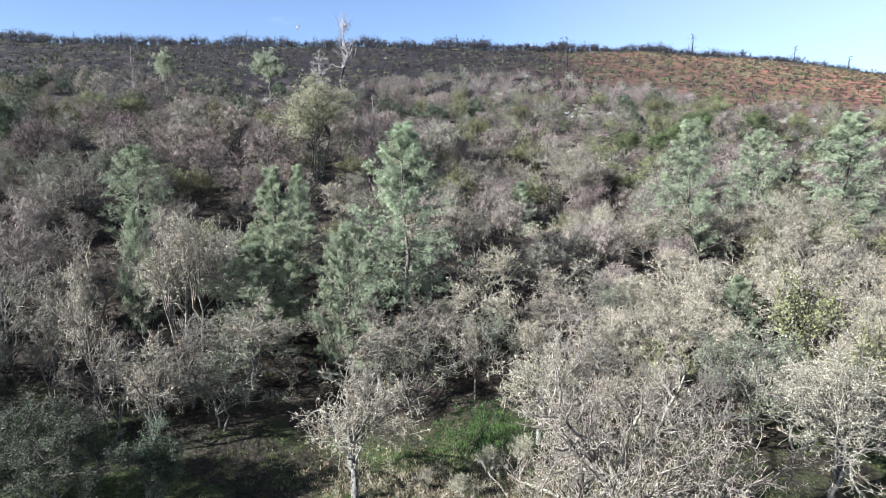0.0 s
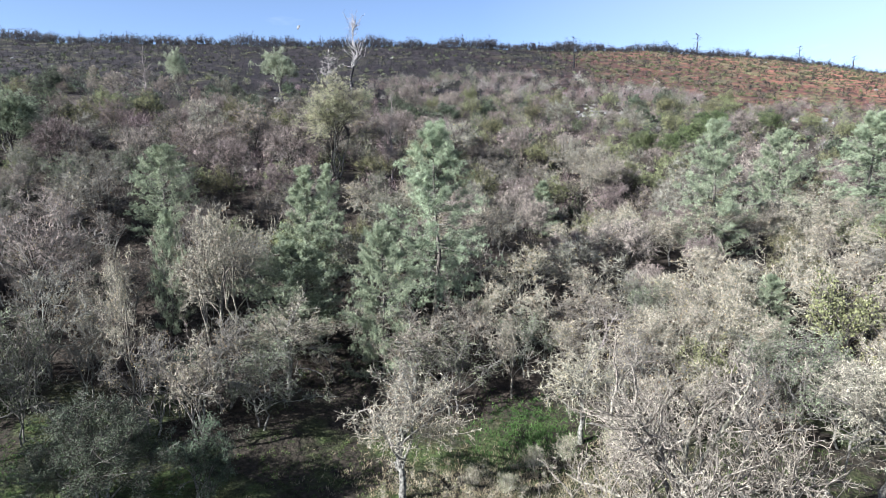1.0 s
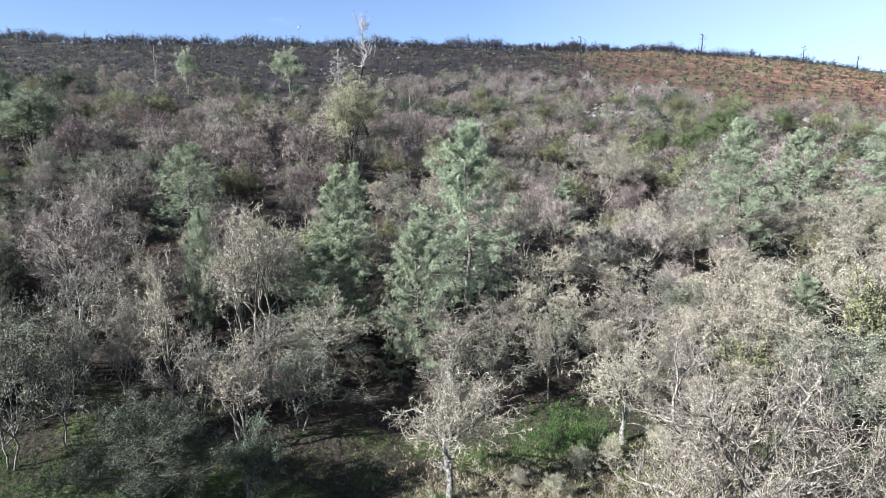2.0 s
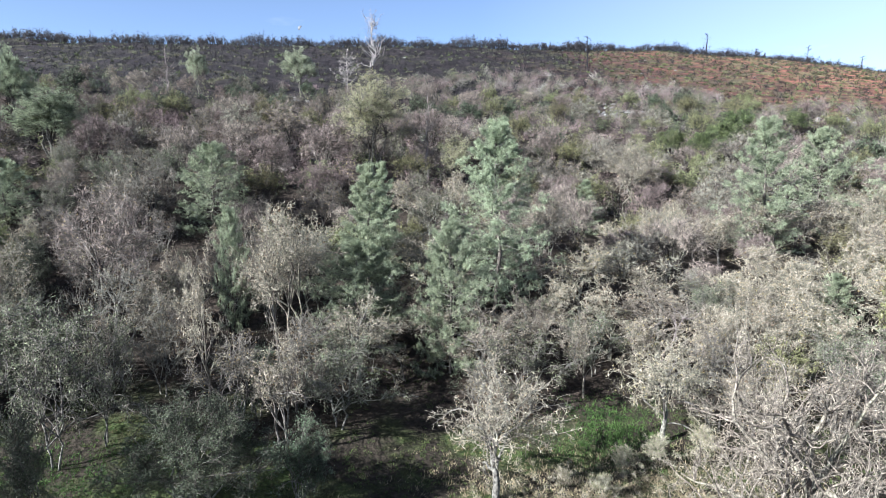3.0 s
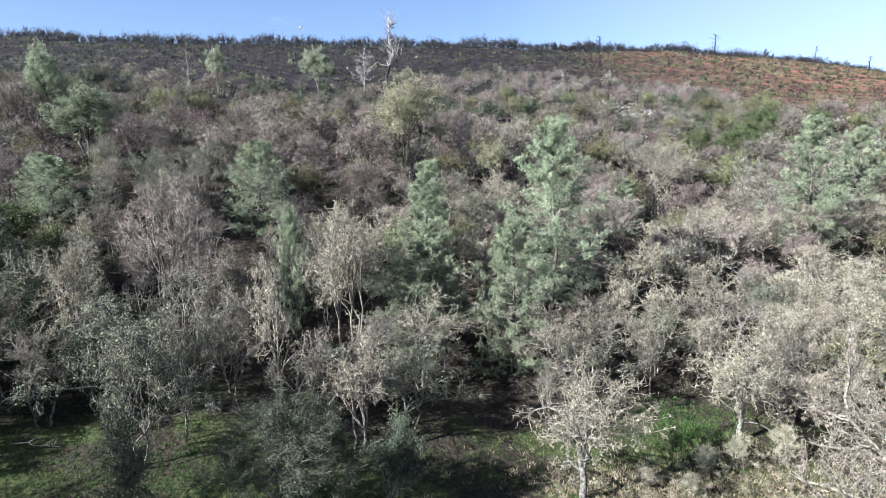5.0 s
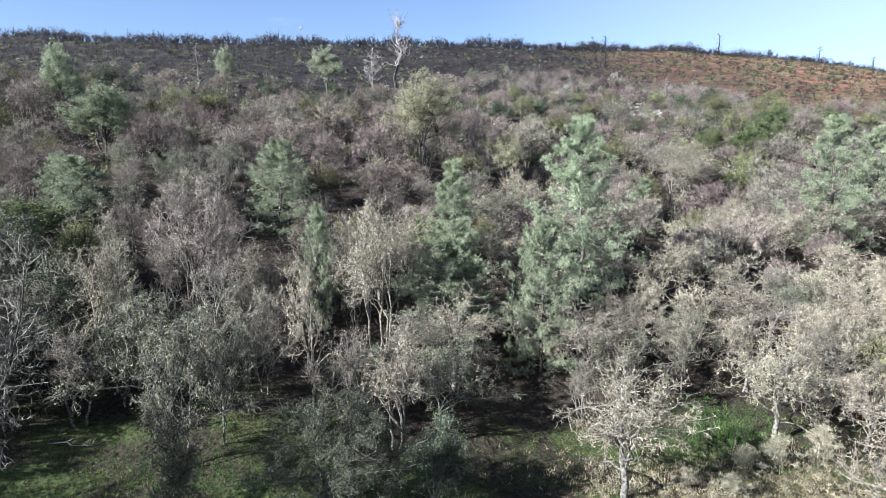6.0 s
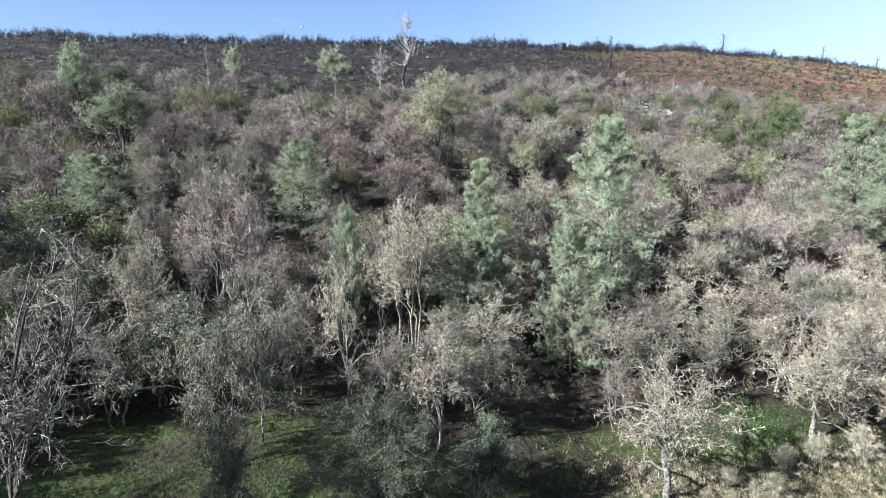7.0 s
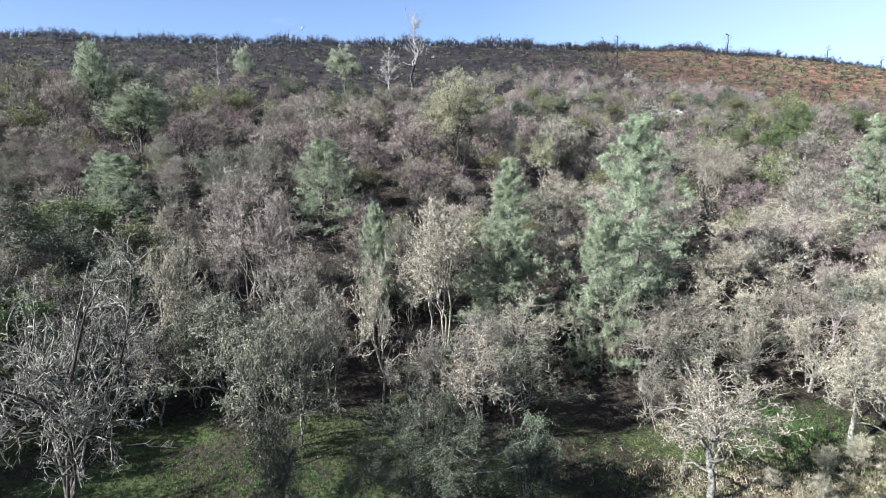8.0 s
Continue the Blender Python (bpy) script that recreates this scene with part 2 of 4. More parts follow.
def tubes(line, r0, r1, sides=3, tip=False):
    """Tapered tubes round n lines of k points; tip: they end in a point."""
    n, k, _ = line.shape
    d = unit(line[:, -1] - line[:, 0])
    ref = np.where(np.abs(d[:, 2:3]) > 0.8, np.array([[1.0, 0, 0]]), np.array([[0, 0, 1.0]]))
    u = unit(np.cross(d, ref))
    w = np.cross(d, u)
    r = np.broadcast_to(np.asarray(r0, float).reshape(-1, 1), (n, 1)) * (1 - np.linspace(0, 1, k)) + np.broadcast_to(np.asarray(r1, float).reshape(-1, 1), (n, 1)) * np.linspace(0, 1, k)
    ang = np.arange(sides) * 2 * np.pi / sides
    ring = np.cos(ang)[None, :, None] * u[:, None] + np.sin(ang)[None, :, None] * w[:, None]
    rings = k - 1 if tip else k
    verts = line[:, :rings, None] + r[:, :rings, None, None] * ring[:, None]
    m = rings * sides
    idx = (np.arange(n)[:, None, None] * m + np.arange(rings)[None, :, None] * sides + np.arange(sides)[None, None])
    nxt = np.roll(idx, -1, axis=2)
    quads = np.stack([idx[:, :-1], nxt[:, :-1], nxt[:, 1:], idx[:, 1:]], -1).reshape(-1, 4)
    verts = verts.reshape(-1, 3)
    faces = [quads]
    if tip:
        ends = np.arange(n) + len(verts)
        verts = np.concatenate([verts, line[:, -1]])
        faces.append(np.stack([idx[:, -1], nxt[:, -1], np.broadcast_to(ends[:, None], (n, sides))], -1).reshape(-1, 3))
    return verts, faces


def leaves(at, size, rng, flat=0.3):
    """Diamond leaves, folded along the midrib, at the given points."""
    n = len(at)
    d = unit(rng.normal(0, 1, (n, 3)) * np.array([1, 1, 1 - flat]))
    s = unit(np.cross(d, rng.normal(0, 1, (n, 3))))
    up = np.cross(d, s)
    z = (size * rng.uniform(0.6, 1.3, n))[:, None]
    v = np.stack([at, at + z * (0.5 * d + 0.32 * s + 0.1 * up), at + z * d, at + z * (0.5 * d - 0.32 * s + 0.1 * up)], 1).reshape(-1, 3)
    i = np.arange(n) * 4
    return v, [np.stack([i, i + 1, i + 2], 1), np.stack([i, i + 2, i + 3], 1)]


def chips(at, size, rng):
    """Small three-cornered flakes of lichen or bark at the given points."""
    n = len(at)
    d = unit(rng.normal(0, 1, (n, 3)))
    e = unit(np.cross(d, rng.normal(0, 1, (n, 3))))
    z = (size * rng.uniform(0.5, 1.4, n))[:, None]
    return np.stack([at, at + z * d, at + z * (0.5 * d + 0.55 * e)], 1).reshape(-1, 3), [np.arange(3 * n).reshape(-1, 3)]


def slivers(at, way, length, width, rng):
    """Thin pointed twigs, one each, from the given points along the given ways."""
    side = unit(np.cross(way, rng.normal(0, 1, way.shape))) * np.asarray(width).reshape(-1, 1) * 0.5
    tip = at + unit(way) * np.asarray(length).reshape(-1, 1)
    return np.stack([at + side, at - side, tip], 1).reshape(-1, 3), [np.arange(3 * len(at)).reshape(-1, 3)]


def grow(start, way, length, k, rng, gnarl, up=0.0):
    """n branches of k points that set out along way and bend at every step; up: how they turn skyward (or down)."""
    d, p, line = unit(way), start, [start]
    step = (length / (k - 1))[:, None]
    for _ in range(k - 1):
        d = unit(d + rng.normal(0, gnarl, d.shape) + np.array([0, 0, up]))
        p = p + d * step
        line.append(p)
    return np.stack(line, 1)


def offshoots(parents, n, rng, low, spread, ratio, k, gnarl, crown, up=0.0):
    """n branches that leave the parents' sides from the part low of their length on, kept within the crown (centre, radii)."""
    m, pk, _ = parents.shape
    span = np.linalg.norm(np.diff(parents, axis=1), axis=2).sum(1)
    pick = rng.choice(m, n, p=span / span.sum())
    f = rng.uniform(low, 1, n)
    i = np.minimum((f * (pk - 1)).astype(int), pk - 2)
    g = (f * (pk - 1) - i)[:, None]
    a, b = parents[pick, i], parents[pick, i + 1]
    tan = unit(b - a)
    side = unit(np.cross(tan, rng.normal(0, 1, (n, 3))))
    ang = np.radians(rng.uniform(spread * 0.6, spread * 1.3, n))[:, None]
    start, way = a * (1 - g) + b * g, tan * np.cos(ang) + side * np.sin(ang)
    length = span[pick] * ratio * (1.2 - 0.6 * f) * rng.uniform(0.6, 1.25, n)
    out = np.linalg.norm((start + way * length[:, None] - crown[0]) / crown[1], axis=1)
    return grow(start, way, length * np.clip(1.8 - out, 0.3, 1), k, rng, gnarl, up)


# ---- ground ----
def ground_z(x, y):
    """The height of the ground: a meadow at the foot, a wooded slope, a burnt ridge."""
    x, y = np.asarray(x, float), np.asarray(y, float)
    side = 0.1 * np.clip(-12 - x, 0, 80) - 0.03 * np.clip(x - 50, 0, 200)
    low = np.interp(y, [-900, -60, 0, 20, 32, 40, 46, 52, 60, 68, 82, 100, 150, 195], [-60, -4, -0.8, -0.2, 0.3, 0.9, 1.6, 2.8, 5.6, 8.8, 13.2, 18, 28, 36])
    low = low - 6.0 * np.clip((x + 8) / 20, 0, 1) * np.exp(-((y - 105) / 28) ** 2)
    crest_y = np.interp(x, [-700, -244, 12, 90, 165, 262, 340, 700], [360, 345, 362, 392, 433, 471, 500, 600])
    crest_z = np.interp(x, [-900, -244, -190, -75, 12, 52, 90, 130, 176, 224, 265, 315, 400, 500, 900],
                        [72, 87.5, 85, 84.5, 85.6, 86, 88.5, 91.5, 92.3, 92.3, 90, 85.5, 76, 66, 40])
    t = (y - 195) / (crest_y - 195)
    over = np.maximum(t - 1, 0)
    up = np.minimum(t, 1)
    high = (36 + side) * (1 - up) + crest_z * (up - 0.03 * np.exp(-((t - 1) / 0.06) ** 2)) - over * 45
    z = np.where(y < 195, low + side * np.clip((y - 5) / 30, 0, 1), high)
    near = np.clip((y - 15) / 40, 0, 1)
    return z + 0.12 * np.sin(x * 0.9 + 1.3 * np.sin(y * 0.35)) * np.sin(y * 0.7) + near * (0.5 * np.sin(x * 0.13 + 2) * np.sin(y * 0.11) + 0.25 * np.sin(x * 0.31 + y * 0.27))


def build_ground():
    xs = np.concatenate([np.linspace(-2600, -320, 24), np.linspace(-300, -75, 56), np.linspace(-72, 72, 145), np.linspace(75, 420, 70), np.linspace(450, 2600, 24)])
    ys = np.concatenate([np.linspace(-2600, -40, 24), np.linspace(-30, 18, 13), np.linspace(20, 75, 74), np.linspace(77, 520, 150), np.linspace(540, 2600, 24)])
    gx, gy = np.meshgrid(xs, ys)
    v = np.stack([gx, gy, ground_z(gx, gy)], -1).reshape(-1, 3)
    i = np.arange(len(v)).reshape(gx.shape)
    ob = new("ground", mesh_of("ground", v, [np.stack([i[:-1, :-1], i[:-1, 1:], i[1:, 1:], i[1:, :-1]], -1).reshape(-1, 4)], soil_material()))
    ob.data.polygons.foreach_set("use_smooth", np.ones(len(ob.data.polygons), bool))
    return tagged(ob, "grassy valley floor rising to a burnt red-soiled ridge", "ground", kind="structure")


# ---- kinds of trees ----
class Kind:
    """A tree built once at its own height and width, then set down as often as wanted."""

    def __init__(self, thing):
        co = []
        for ob in thing.children:
            v = np.empty(len(ob.data.vertices) * 3, np.float32)
            ob.data.vertices.foreach_get("co", v)
            co.append(v.reshape(-1, 3))
        co = np.concatenate(co)
        self.thing, self.used = thing, False
        self.height, self.width = float(co[:, 2].max()), 2 * float(np.percentile(np.hypot(co[:, 0], co[:, 1]), 98))

    def put(self, x, y, height, width, turn=None, label="", group="", sink=0.1):
        turn = random.uniform(0, 360) if turn is None else turn
        ob = copy_thing(self.thing, Matrix()) if self.used else self.thing
        self.used = True
        ob.matrix_basis = pose(x, y, float(ground_z(x, y)) - sink, 0, 0, turn)
        ob.scale = (width / self.width, width / self.width, height / self.height)
        TREES.append((x, y, width / 2))
        if "pine" in self.thing.name:
            PINES.append((x, y))
        return tagged(ob, label, group=group)


TREES, PINES = [], []


def broadleaf(name, seed, height, width, base, counts, bark, twig, leaf=None, leaf_count=0, leaf_size=0.1, stems=1, thick=0.2, fine=0.014, crooked=0.10,
              label="", category="tree", limbs_n=9, split=True, droop=0.0, reach=0.45, flakes=0, flake=0.07, steep=0.0, branch=None, needles=0):
    """A tree with a crooked trunk, limbs, boughs, sprays and gnarled twigs, and leaves where it has them; steep: how upright the limbs stand."""
    rng = np.random.default_rng(seed)
    thing = tagged(new(name), label, category)
    r, deep = width / 2, height - base
    crown = (np.array([0, 0, base + deep * 0.46]), np.array([r, r, deep * 0.56]))
    forks = []
    for s in range(stems):
        a = s * 2 * math.pi / max(stems, 1) + rng.uniform(0, 1)
        lean = r * (0.08 if stems == 1 else 0.30)
        foot = np.array([[math.cos(a) * thick * (stems > 1), math.sin(a) * thick * (stems > 1), -0.5]])
        head = np.array([[math.cos(a) * lean, math.sin(a) * lean, base + deep * (0.30 + 0.35 * steep)]])
        line = paths(foot, head, 7, rng, 0.03)
        part("trunk", tubes(line, thick * (1.15 if stems == 1 else 0.75), thick * 0.5, 7), bark, thing)
        forks.append(line[0])
    # limbs reach for points spread over the crown's skin
    i = np.arange(limbs_n)
    high = 1 - 1.15 * ((i + 0.5) / limbs_n) ** (1.0 + steep)
    az = i * 2.4 + rng.uniform(-0.4, 0.4, limbs_n)
    flat = np.sqrt(np.maximum(1 - high ** 2, 0))
    aim = crown[0] + crown[1] * np.stack([flat * np.cos(az), flat * np.sin(az), high], 1) * rng.uniform(0.68, 0.92, limbs_n)[:, None]
    nodes = np.stack([f[min(3 + q % 4, 6)] for q, f in zip(i, (forks[q % stems] for q in i))])
    low = nodes[:, 2] > aim[:, 2] - 0.3
    nodes[low] = np.stack([forks[q % stems][3] for q in i])[low]
    gap = aim - nodes
    limbs = grow(nodes, gap + np.array([0, 0, 0.25]) * np.linalg.norm(gap, axis=1)[:, None], np.linalg.norm(gap, axis=1) * 1.06, 9, rng, crooked * 1.7, -0.05 - 0.04 * droop)
    n2, n3, n4 = counts
    boughs = offshoots(limbs, n2, rng, 0.22, 52, 0.50, 7, crooked * 2.0, crown, 0.06 - 0.10 * droop)
    sprays = offshoots(np.concatenate([boughs, limbs[:, 2:]]), n3, rng, 0.2, 55, 0.46, 5 if split else 4, crooked * 2.4, crown, 0.04 - 0.16 * droop)
    start = offshoots(sprays, n4, rng, 0.15, 60, 0.5, 2, 0.0, crown)
    way = start[:, 1] - start[:, 0] + np.array([0, 0, 0.12 - droop * 0.25]) * np.linalg.norm(start[:, 1] - start[:, 0], axis=1)[:, None]
    twigs = grow(start[:, 0], way, rng.uniform(0.35, 1.1, n4) * reach, 4 if split else 3, rng, crooked * 3.8)
    if split:
        for line in limbs:
            part("limb", tubes(line[None], thick * 0.46, thick * 0.10, 5), bark, thing)
    pieces = [tubes(boughs, thick * 0.17, fine * 1.6, 4), tubes(sprays, fine * 2.0, fine * 0.9, 3)]
    if not split:
        pieces.append(tubes(limbs, thick * 0.46, thick * 0.10, 4))
    # branches inside the crown take darker bark, which paints in the crown's inner shade
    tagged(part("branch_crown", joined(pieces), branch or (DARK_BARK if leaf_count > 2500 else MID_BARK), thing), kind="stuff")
    small = [tubes(twigs, fine, fine * 0.4, 3, True)]
    if flakes:
        pick, seg = rng.integers(0, n4, flakes), rng.integers(0, twigs.shape[1] - 1, flakes)
        along = twigs[pick, seg + 1] - twigs[pick, seg]
        at = twigs[pick, seg] + along * rng.uniform(0, 1, flakes)[:, None]
        if split:
            small.append(chips(at + rng.normal(0, flake * 0.3, at.shape), flake, rng))
        else:
            small.append(slivers(at, unit(along) + rng.normal(0, 0.55, at.shape) + np.array([0, 0, 0.15 - 0.4 * droop]), flake * rng.uniform(2.2, 5.0, flakes), flake * 0.24, rng))
    tagged(part("twig_crown", joined(small), twig, thing), kind="stuff")
    if leaf_count:
        pick = rng.integers(0, n4, leaf_count)
        at = twigs[pick, rng.integers(1, twigs.shape[1], leaf_count)] + rng.normal(0, 0.04 + leaf_size * 0.6, (leaf_count, 3))
        if needles:
            at = np.repeat(at, needles, 0)
            made = slivers(at, rng.normal(0, 1, at.shape) + np.array([0, 0, 0.35]), leaf_size * rng.uniform(0.7, 1.3, len(at)), leaf_size * 0.12, rng)
        tagged(part("needle_crown" if needles else "foliage", made if needles else leaves(at, leaf_size, rng), leaf, thing), kind="stuff")
    return Kind(thing)


def pine(name, seed, height, width, bare, needle, tufts=1500, trunks=1, label="", cone=0.95, long=0.26, wide=0.012, full=0.7, k=18):
    """A foothill pine: rings of upswept boughs with sprays of long thin needles; bare: the part of the trunk without boughs."""
    rng = np.random.default_rng(seed)
    thing = tagged(new(name), label, "pine tree")
    r = width / 2
    boughs, stems = [], []
    for s in range(trunks):
        a = s * 2.1 + rng.uniform(0, 1)
        top = np.array([[math.cos(a), math.sin(a), 0]]) * (0 if trunks == 1 else r * 0.4) + [[0, 0, height * (1 - 0.09 * s)]]
        line = paths(np.array([[0.12 * s, 0.05 * s, -0.5]]), top, 9, rng, 0.012)
        part("trunk", tubes(line, 0.014 * height * (1 if trunks == 1 else 0.8), 0.02, 7), MID_BARK, thing)
        stems.append(line[0])
        n = int(60 / trunks ** 0.6)
        f = bare + (0.98 - bare) * (np.arange(n) + rng.uniform(0, 1, n)) / n
        q = np.array([line[0, min(int(v * 8), 7)] * (1 - v * 8 % 1) + line[0, min(int(v * 8) + 1, 8)] * (v * 8 % 1) for v in f])
        g = (1 - f) / (1 - bare)
        reach = r * (0.08 + cone * np.minimum(g / full, 1) ** 0.95 * np.where(g > 0.85, 0.85, 1)) * rng.uniform(0.7, 1.05, n) / (1 if trunks == 1 else 1.2)
        az = np.arange(n) * 2.4 + rng.uniform(-0.4, 0.4, n)
        rise = rng.uniform(0.05, 0.35, n) + 0.8 * (1 - g) ** 2
        end = q + np.stack([np.cos(az) * reach, np.sin(az) * reach, reach * rise], 1)
        boughs.append(paths(q, end, 6, rng, 0.05, -0.12))
    boughs = np.concatenate(boughs)
    for line in boughs:
        part("bough", tubes(line[None], 0.05, 0.018, 4), BARK, thing)
    m = tufts // 2
    pick = rng.integers(0, len(boughs), m)
    s = np.minimum(1 + (rng.uniform(0, 1, m) ** 0.7 * 5).astype(int), 5)
    start = boughs[pick, s]
    span = np.linalg.norm(boughs[pick, 5] - boughs[pick, 0], axis=1)
    way = unit(unit(boughs[pick, 5] - boughs[pick, 0]) * 0.7 + rng.normal(0, 0.6, (m, 3)) * np.array([1, 1, 0.4]) + np.array([0, 0, 0.15]))
    sprigs = paths(start, start + way * (0.25 + 0.22 * span * rng.uniform(0.4, 1.0, m))[:, None], 3, rng, 0.06)
    tagged(part("branch_crown", tubes(sprigs, 0.016, 0.008, 3), BARK, thing), kind="stuff")
    at = np.concatenate([sprigs[:, 2], sprigs[:, 1]])
    d = np.concatenate([way, way])
    n = len(at)
    dirs = unit(d[:, None] * 0.25 + unit(rng.normal(0, 1, (n, k, 3))))
    side = unit(np.cross(dirs, rng.normal(0, 1, (n, k, 3)))) * wide
    size = (long * rng.uniform(0.7, 1.2, (n, k, 1)))
    foot = at[:, None] + dirs * 0.02
    v = np.stack([foot + side, foot - side, foot + dirs * size - np.array([0, 0, 0.02])], 2).reshape(-1, 3)
    tagged(part("needle_crown", (v, [np.arange(len(v)).reshape(-1, 3)]), needle, thing), kind="stuff")
    return Kind(thing)


def snag(name, seed, height, width, material, limbs_n=16, label="", low=0.25, twigs_n=120, thick=0.02, steep=0.55, charred=False, vase=False):
    """A dead standing tree: a tapered stem, broken bare boughs, a few twigs."""
    rng = np.random.default_rng(seed)
    thing = tagged(new(name), label, "dead tree")
    line = paths(np.array([[0, 0, -0.5]]), np.array([[rng.normal(0, 0.02) * height, rng.normal(0, 0.02) * height, height]]), 8, rng, 0.02)
    part("trunk", tubes(line, thick * height, 0.05, 6), material, thing)
    if charred:
        part("charred_trunk", tubes(line[:, :4], thick * height * 1.06, thick * height * 0.7, 7), CHAR, thing, "fire-blackened lower trunk")
    f = rng.uniform(low, 0.97, limbs_n)
    q = np.stack([np.interp(f * 7, np.arange(8), line[0, :, a]) for a in range(3)], 1)
    az = np.arange(limbs_n) * 2.4 + rng.uniform(-0.5, 0.5, limbs_n)
    reach = width / 2 * (0.35 + 0.55 * (1 - f) if vase else (1.1 - f) ** 0.6) * rng.uniform(0.5, 1.1, limbs_n)
    boughs = paths(q, q + np.stack([np.cos(az) * reach, np.sin(az) * reach, reach * steep * rng.uniform(0.2, 1.8, limbs_n)], 1), 5, rng, 0.09, -0.06)
    for line in boughs:
        part("bough", tubes(line[None], 0.004 * height, 0.02, 4), material, thing)
    if twigs_n:
        pick = rng.integers(0, limbs_n, twigs_n)
        start = boughs[pick, rng.integers(1, 5, twigs_n)]
        way = unit(rng.normal(0, 1, (twigs_n, 3)) + np.array([0, 0, 0.7]))
        tagged(part("twig_crown", tubes(paths(start, start + way * rng.uniform(0.3, 1.0, twigs_n)[:, None] * width * 0.13, 3, rng, 0.1), 0.03, 0.012, 3, True), material, thing), kind="stuff")
    return Kind(thing)


def brush(name, xy, size, seed, material, label, category="shrubs", twigs=240, wide=0.04, leaf=None, leafy=0, squash=0.75, leaf_size=0.30):
    """A great many domed shrubs as one object: stems and fine twigs that fan out from each foot to a lumpy skin, and leaves where there are any."""
    rng = np.random.default_rng(seed)
    n = len(xy)
    foot = np.stack([xy[:, 0], xy[:, 1], ground_z(xy[:, 0], xy[:, 1])], 1)
    d = unit(rng.normal(0, 1, (n, twigs, 3)) + np.array([0, 0, 0.3]))
    d[..., 2] = np.abs(d[..., 2])
    lump = 0.8 + 0.25 * np.sin(d[..., :1] * 5 + rng.uniform(0, 6, (n, 1, 1))) * np.sin(d[..., 1:2] * 5 + rng.uniform(0, 6, (n, 1, 1)))
    rad = size[:, None, None] * lump * np.array([1, 1, squash * 2])
    a = foot[:, None] + d * rad * rng.uniform(0.25, 0.95, (n, twigs, 1)) ** 0.6
    way = d + rng.normal(0, 0.5, d.shape) + np.array([0, 0, 0.1])
    reach = rng.uniform(0.12, 0.32, (n, twigs)) * size[:, None]
    fans = slivers(a.reshape(-1, 3), way.reshape(-1, 3), reach.ravel(), wide * rng.uniform(0.7, 1.5, n * twigs), rng)
    stem = foot[:, None] + d * rad * 0.7
    stems = tubes(np.stack([np.broadcast_to(foot[:, None], (n, 9, 3)).reshape(-1, 3), stem[:, :9].reshape(-1, 3)], 1), wide * 1.2, wide * 0.4, 3, True)
    ob = new(name, mesh_of(name, *joined([fans, stems]), material))
    tagged(ob, label, category, kind="stuff")
    if leafy:
        pick = rng.integers(0, twigs, leafy)
        at = (a[:, pick] + unit(way[:, pick]) * reach[:, pick, None] * 0.7 + rng.normal(0, 0.08, (n, leafy, 3)) * size[:, None, None]).reshape(-1, 3)
        ob = new(name + "_leaves", mesh_of(name, *leaves(at, leaf_size, rng), leaf))
        tagged(ob, label + ", leaves", "foliage", kind="stuff")


def burnt_brush(name, xy, size, seed, label, limbs=4, forks=4, thick=0.10):
    """Charred skeletons of small trees: a short stem that opens into a spreading, forked crown."""
    rng = np.random.default_rng(seed)
    n = len(xy)
    foot = np.stack([xy[:, 0], xy[:, 1], ground_z(xy[:, 0], xy[:, 1]) - 0.1], 1)
    head = foot + (rng.normal(0, 0.08, (n, 3)) + np.array([0, 0, 0.28])) * size[:, None]
    m = n * limbs
    way = unit(rng.normal(0, 0.62, (m, 3)) * np.array([1, 1, 0.4]) + np.array([0.05, 0, 0.8]))
    main = grow(np.repeat(head, limbs, 0), way, np.repeat(size, limbs) * rng.uniform(0.4, 0.8, m), 3, rng, 0.18, 0.05)
    pick = np.repeat(np.arange(m), forks)
    start = main[pick, rng.integers(1, 3, len(pick))] * 0.8 + main[pick, 1] * 0.2
    fork = unit(unit(main[pick, 2] - main[pick, 0]) * 0.7 + rng.normal(0, 0.6, (len(pick), 3)))
    ends = np.stack([start, start + fork * (np.repeat(size, limbs * forks) * rng.uniform(0.12, 0.32, len(pick)))[:, None]], 1)
    stem = tubes(np.stack([foot, head], 1), thick * 1.6, thick, 3)
    ob = new(name, mesh_of(name, *joined([stem, tubes(main, thick, thick * 0.5, 3, True), tubes(ends, thick * 0.8, thick * 0.3, 3, True)]), CHAR))
    return tagged(ob, label, "burnt shrubs", kind="stuff")


def tufts(name, xy, size, seed, material, label, blades=14, wide=0.03, category="grass"):
    """Clumps of blades as one object."""
    rng = np.random.default_rng(seed)
    n = len(xy)
    foot = np.stack([xy[:, 0], xy[:, 1], ground_z(xy[:, 0], xy[:, 1]) - 0.02], 1)
    d = unit(rng.normal(0, 0.6, (n, blades, 3)) + np.array([0, 0, 0.8]))
    d[..., 2] = np.abs(d[..., 2])
    at = foot[:, None] + rng.normal(0, 0.35, (n, blades, 3)) * size[:, None, None] * np.array([1, 1, 0])
    side = unit(np.cross(d, rng.normal(0, 1, d.shape))) * wide * size[:, None, None]
    v = np.stack([at + side, at - side, at + d * (size[:, None] * rng.uniform(0.5, 1.1, (n, blades)))[..., None]], 2).reshape(-1, 3)
    ob = new(name, mesh_of(name, v, [np.arange(len(v)).reshape(-1, 3)], material))
    return tagged(ob, label, category, kind="stuff")


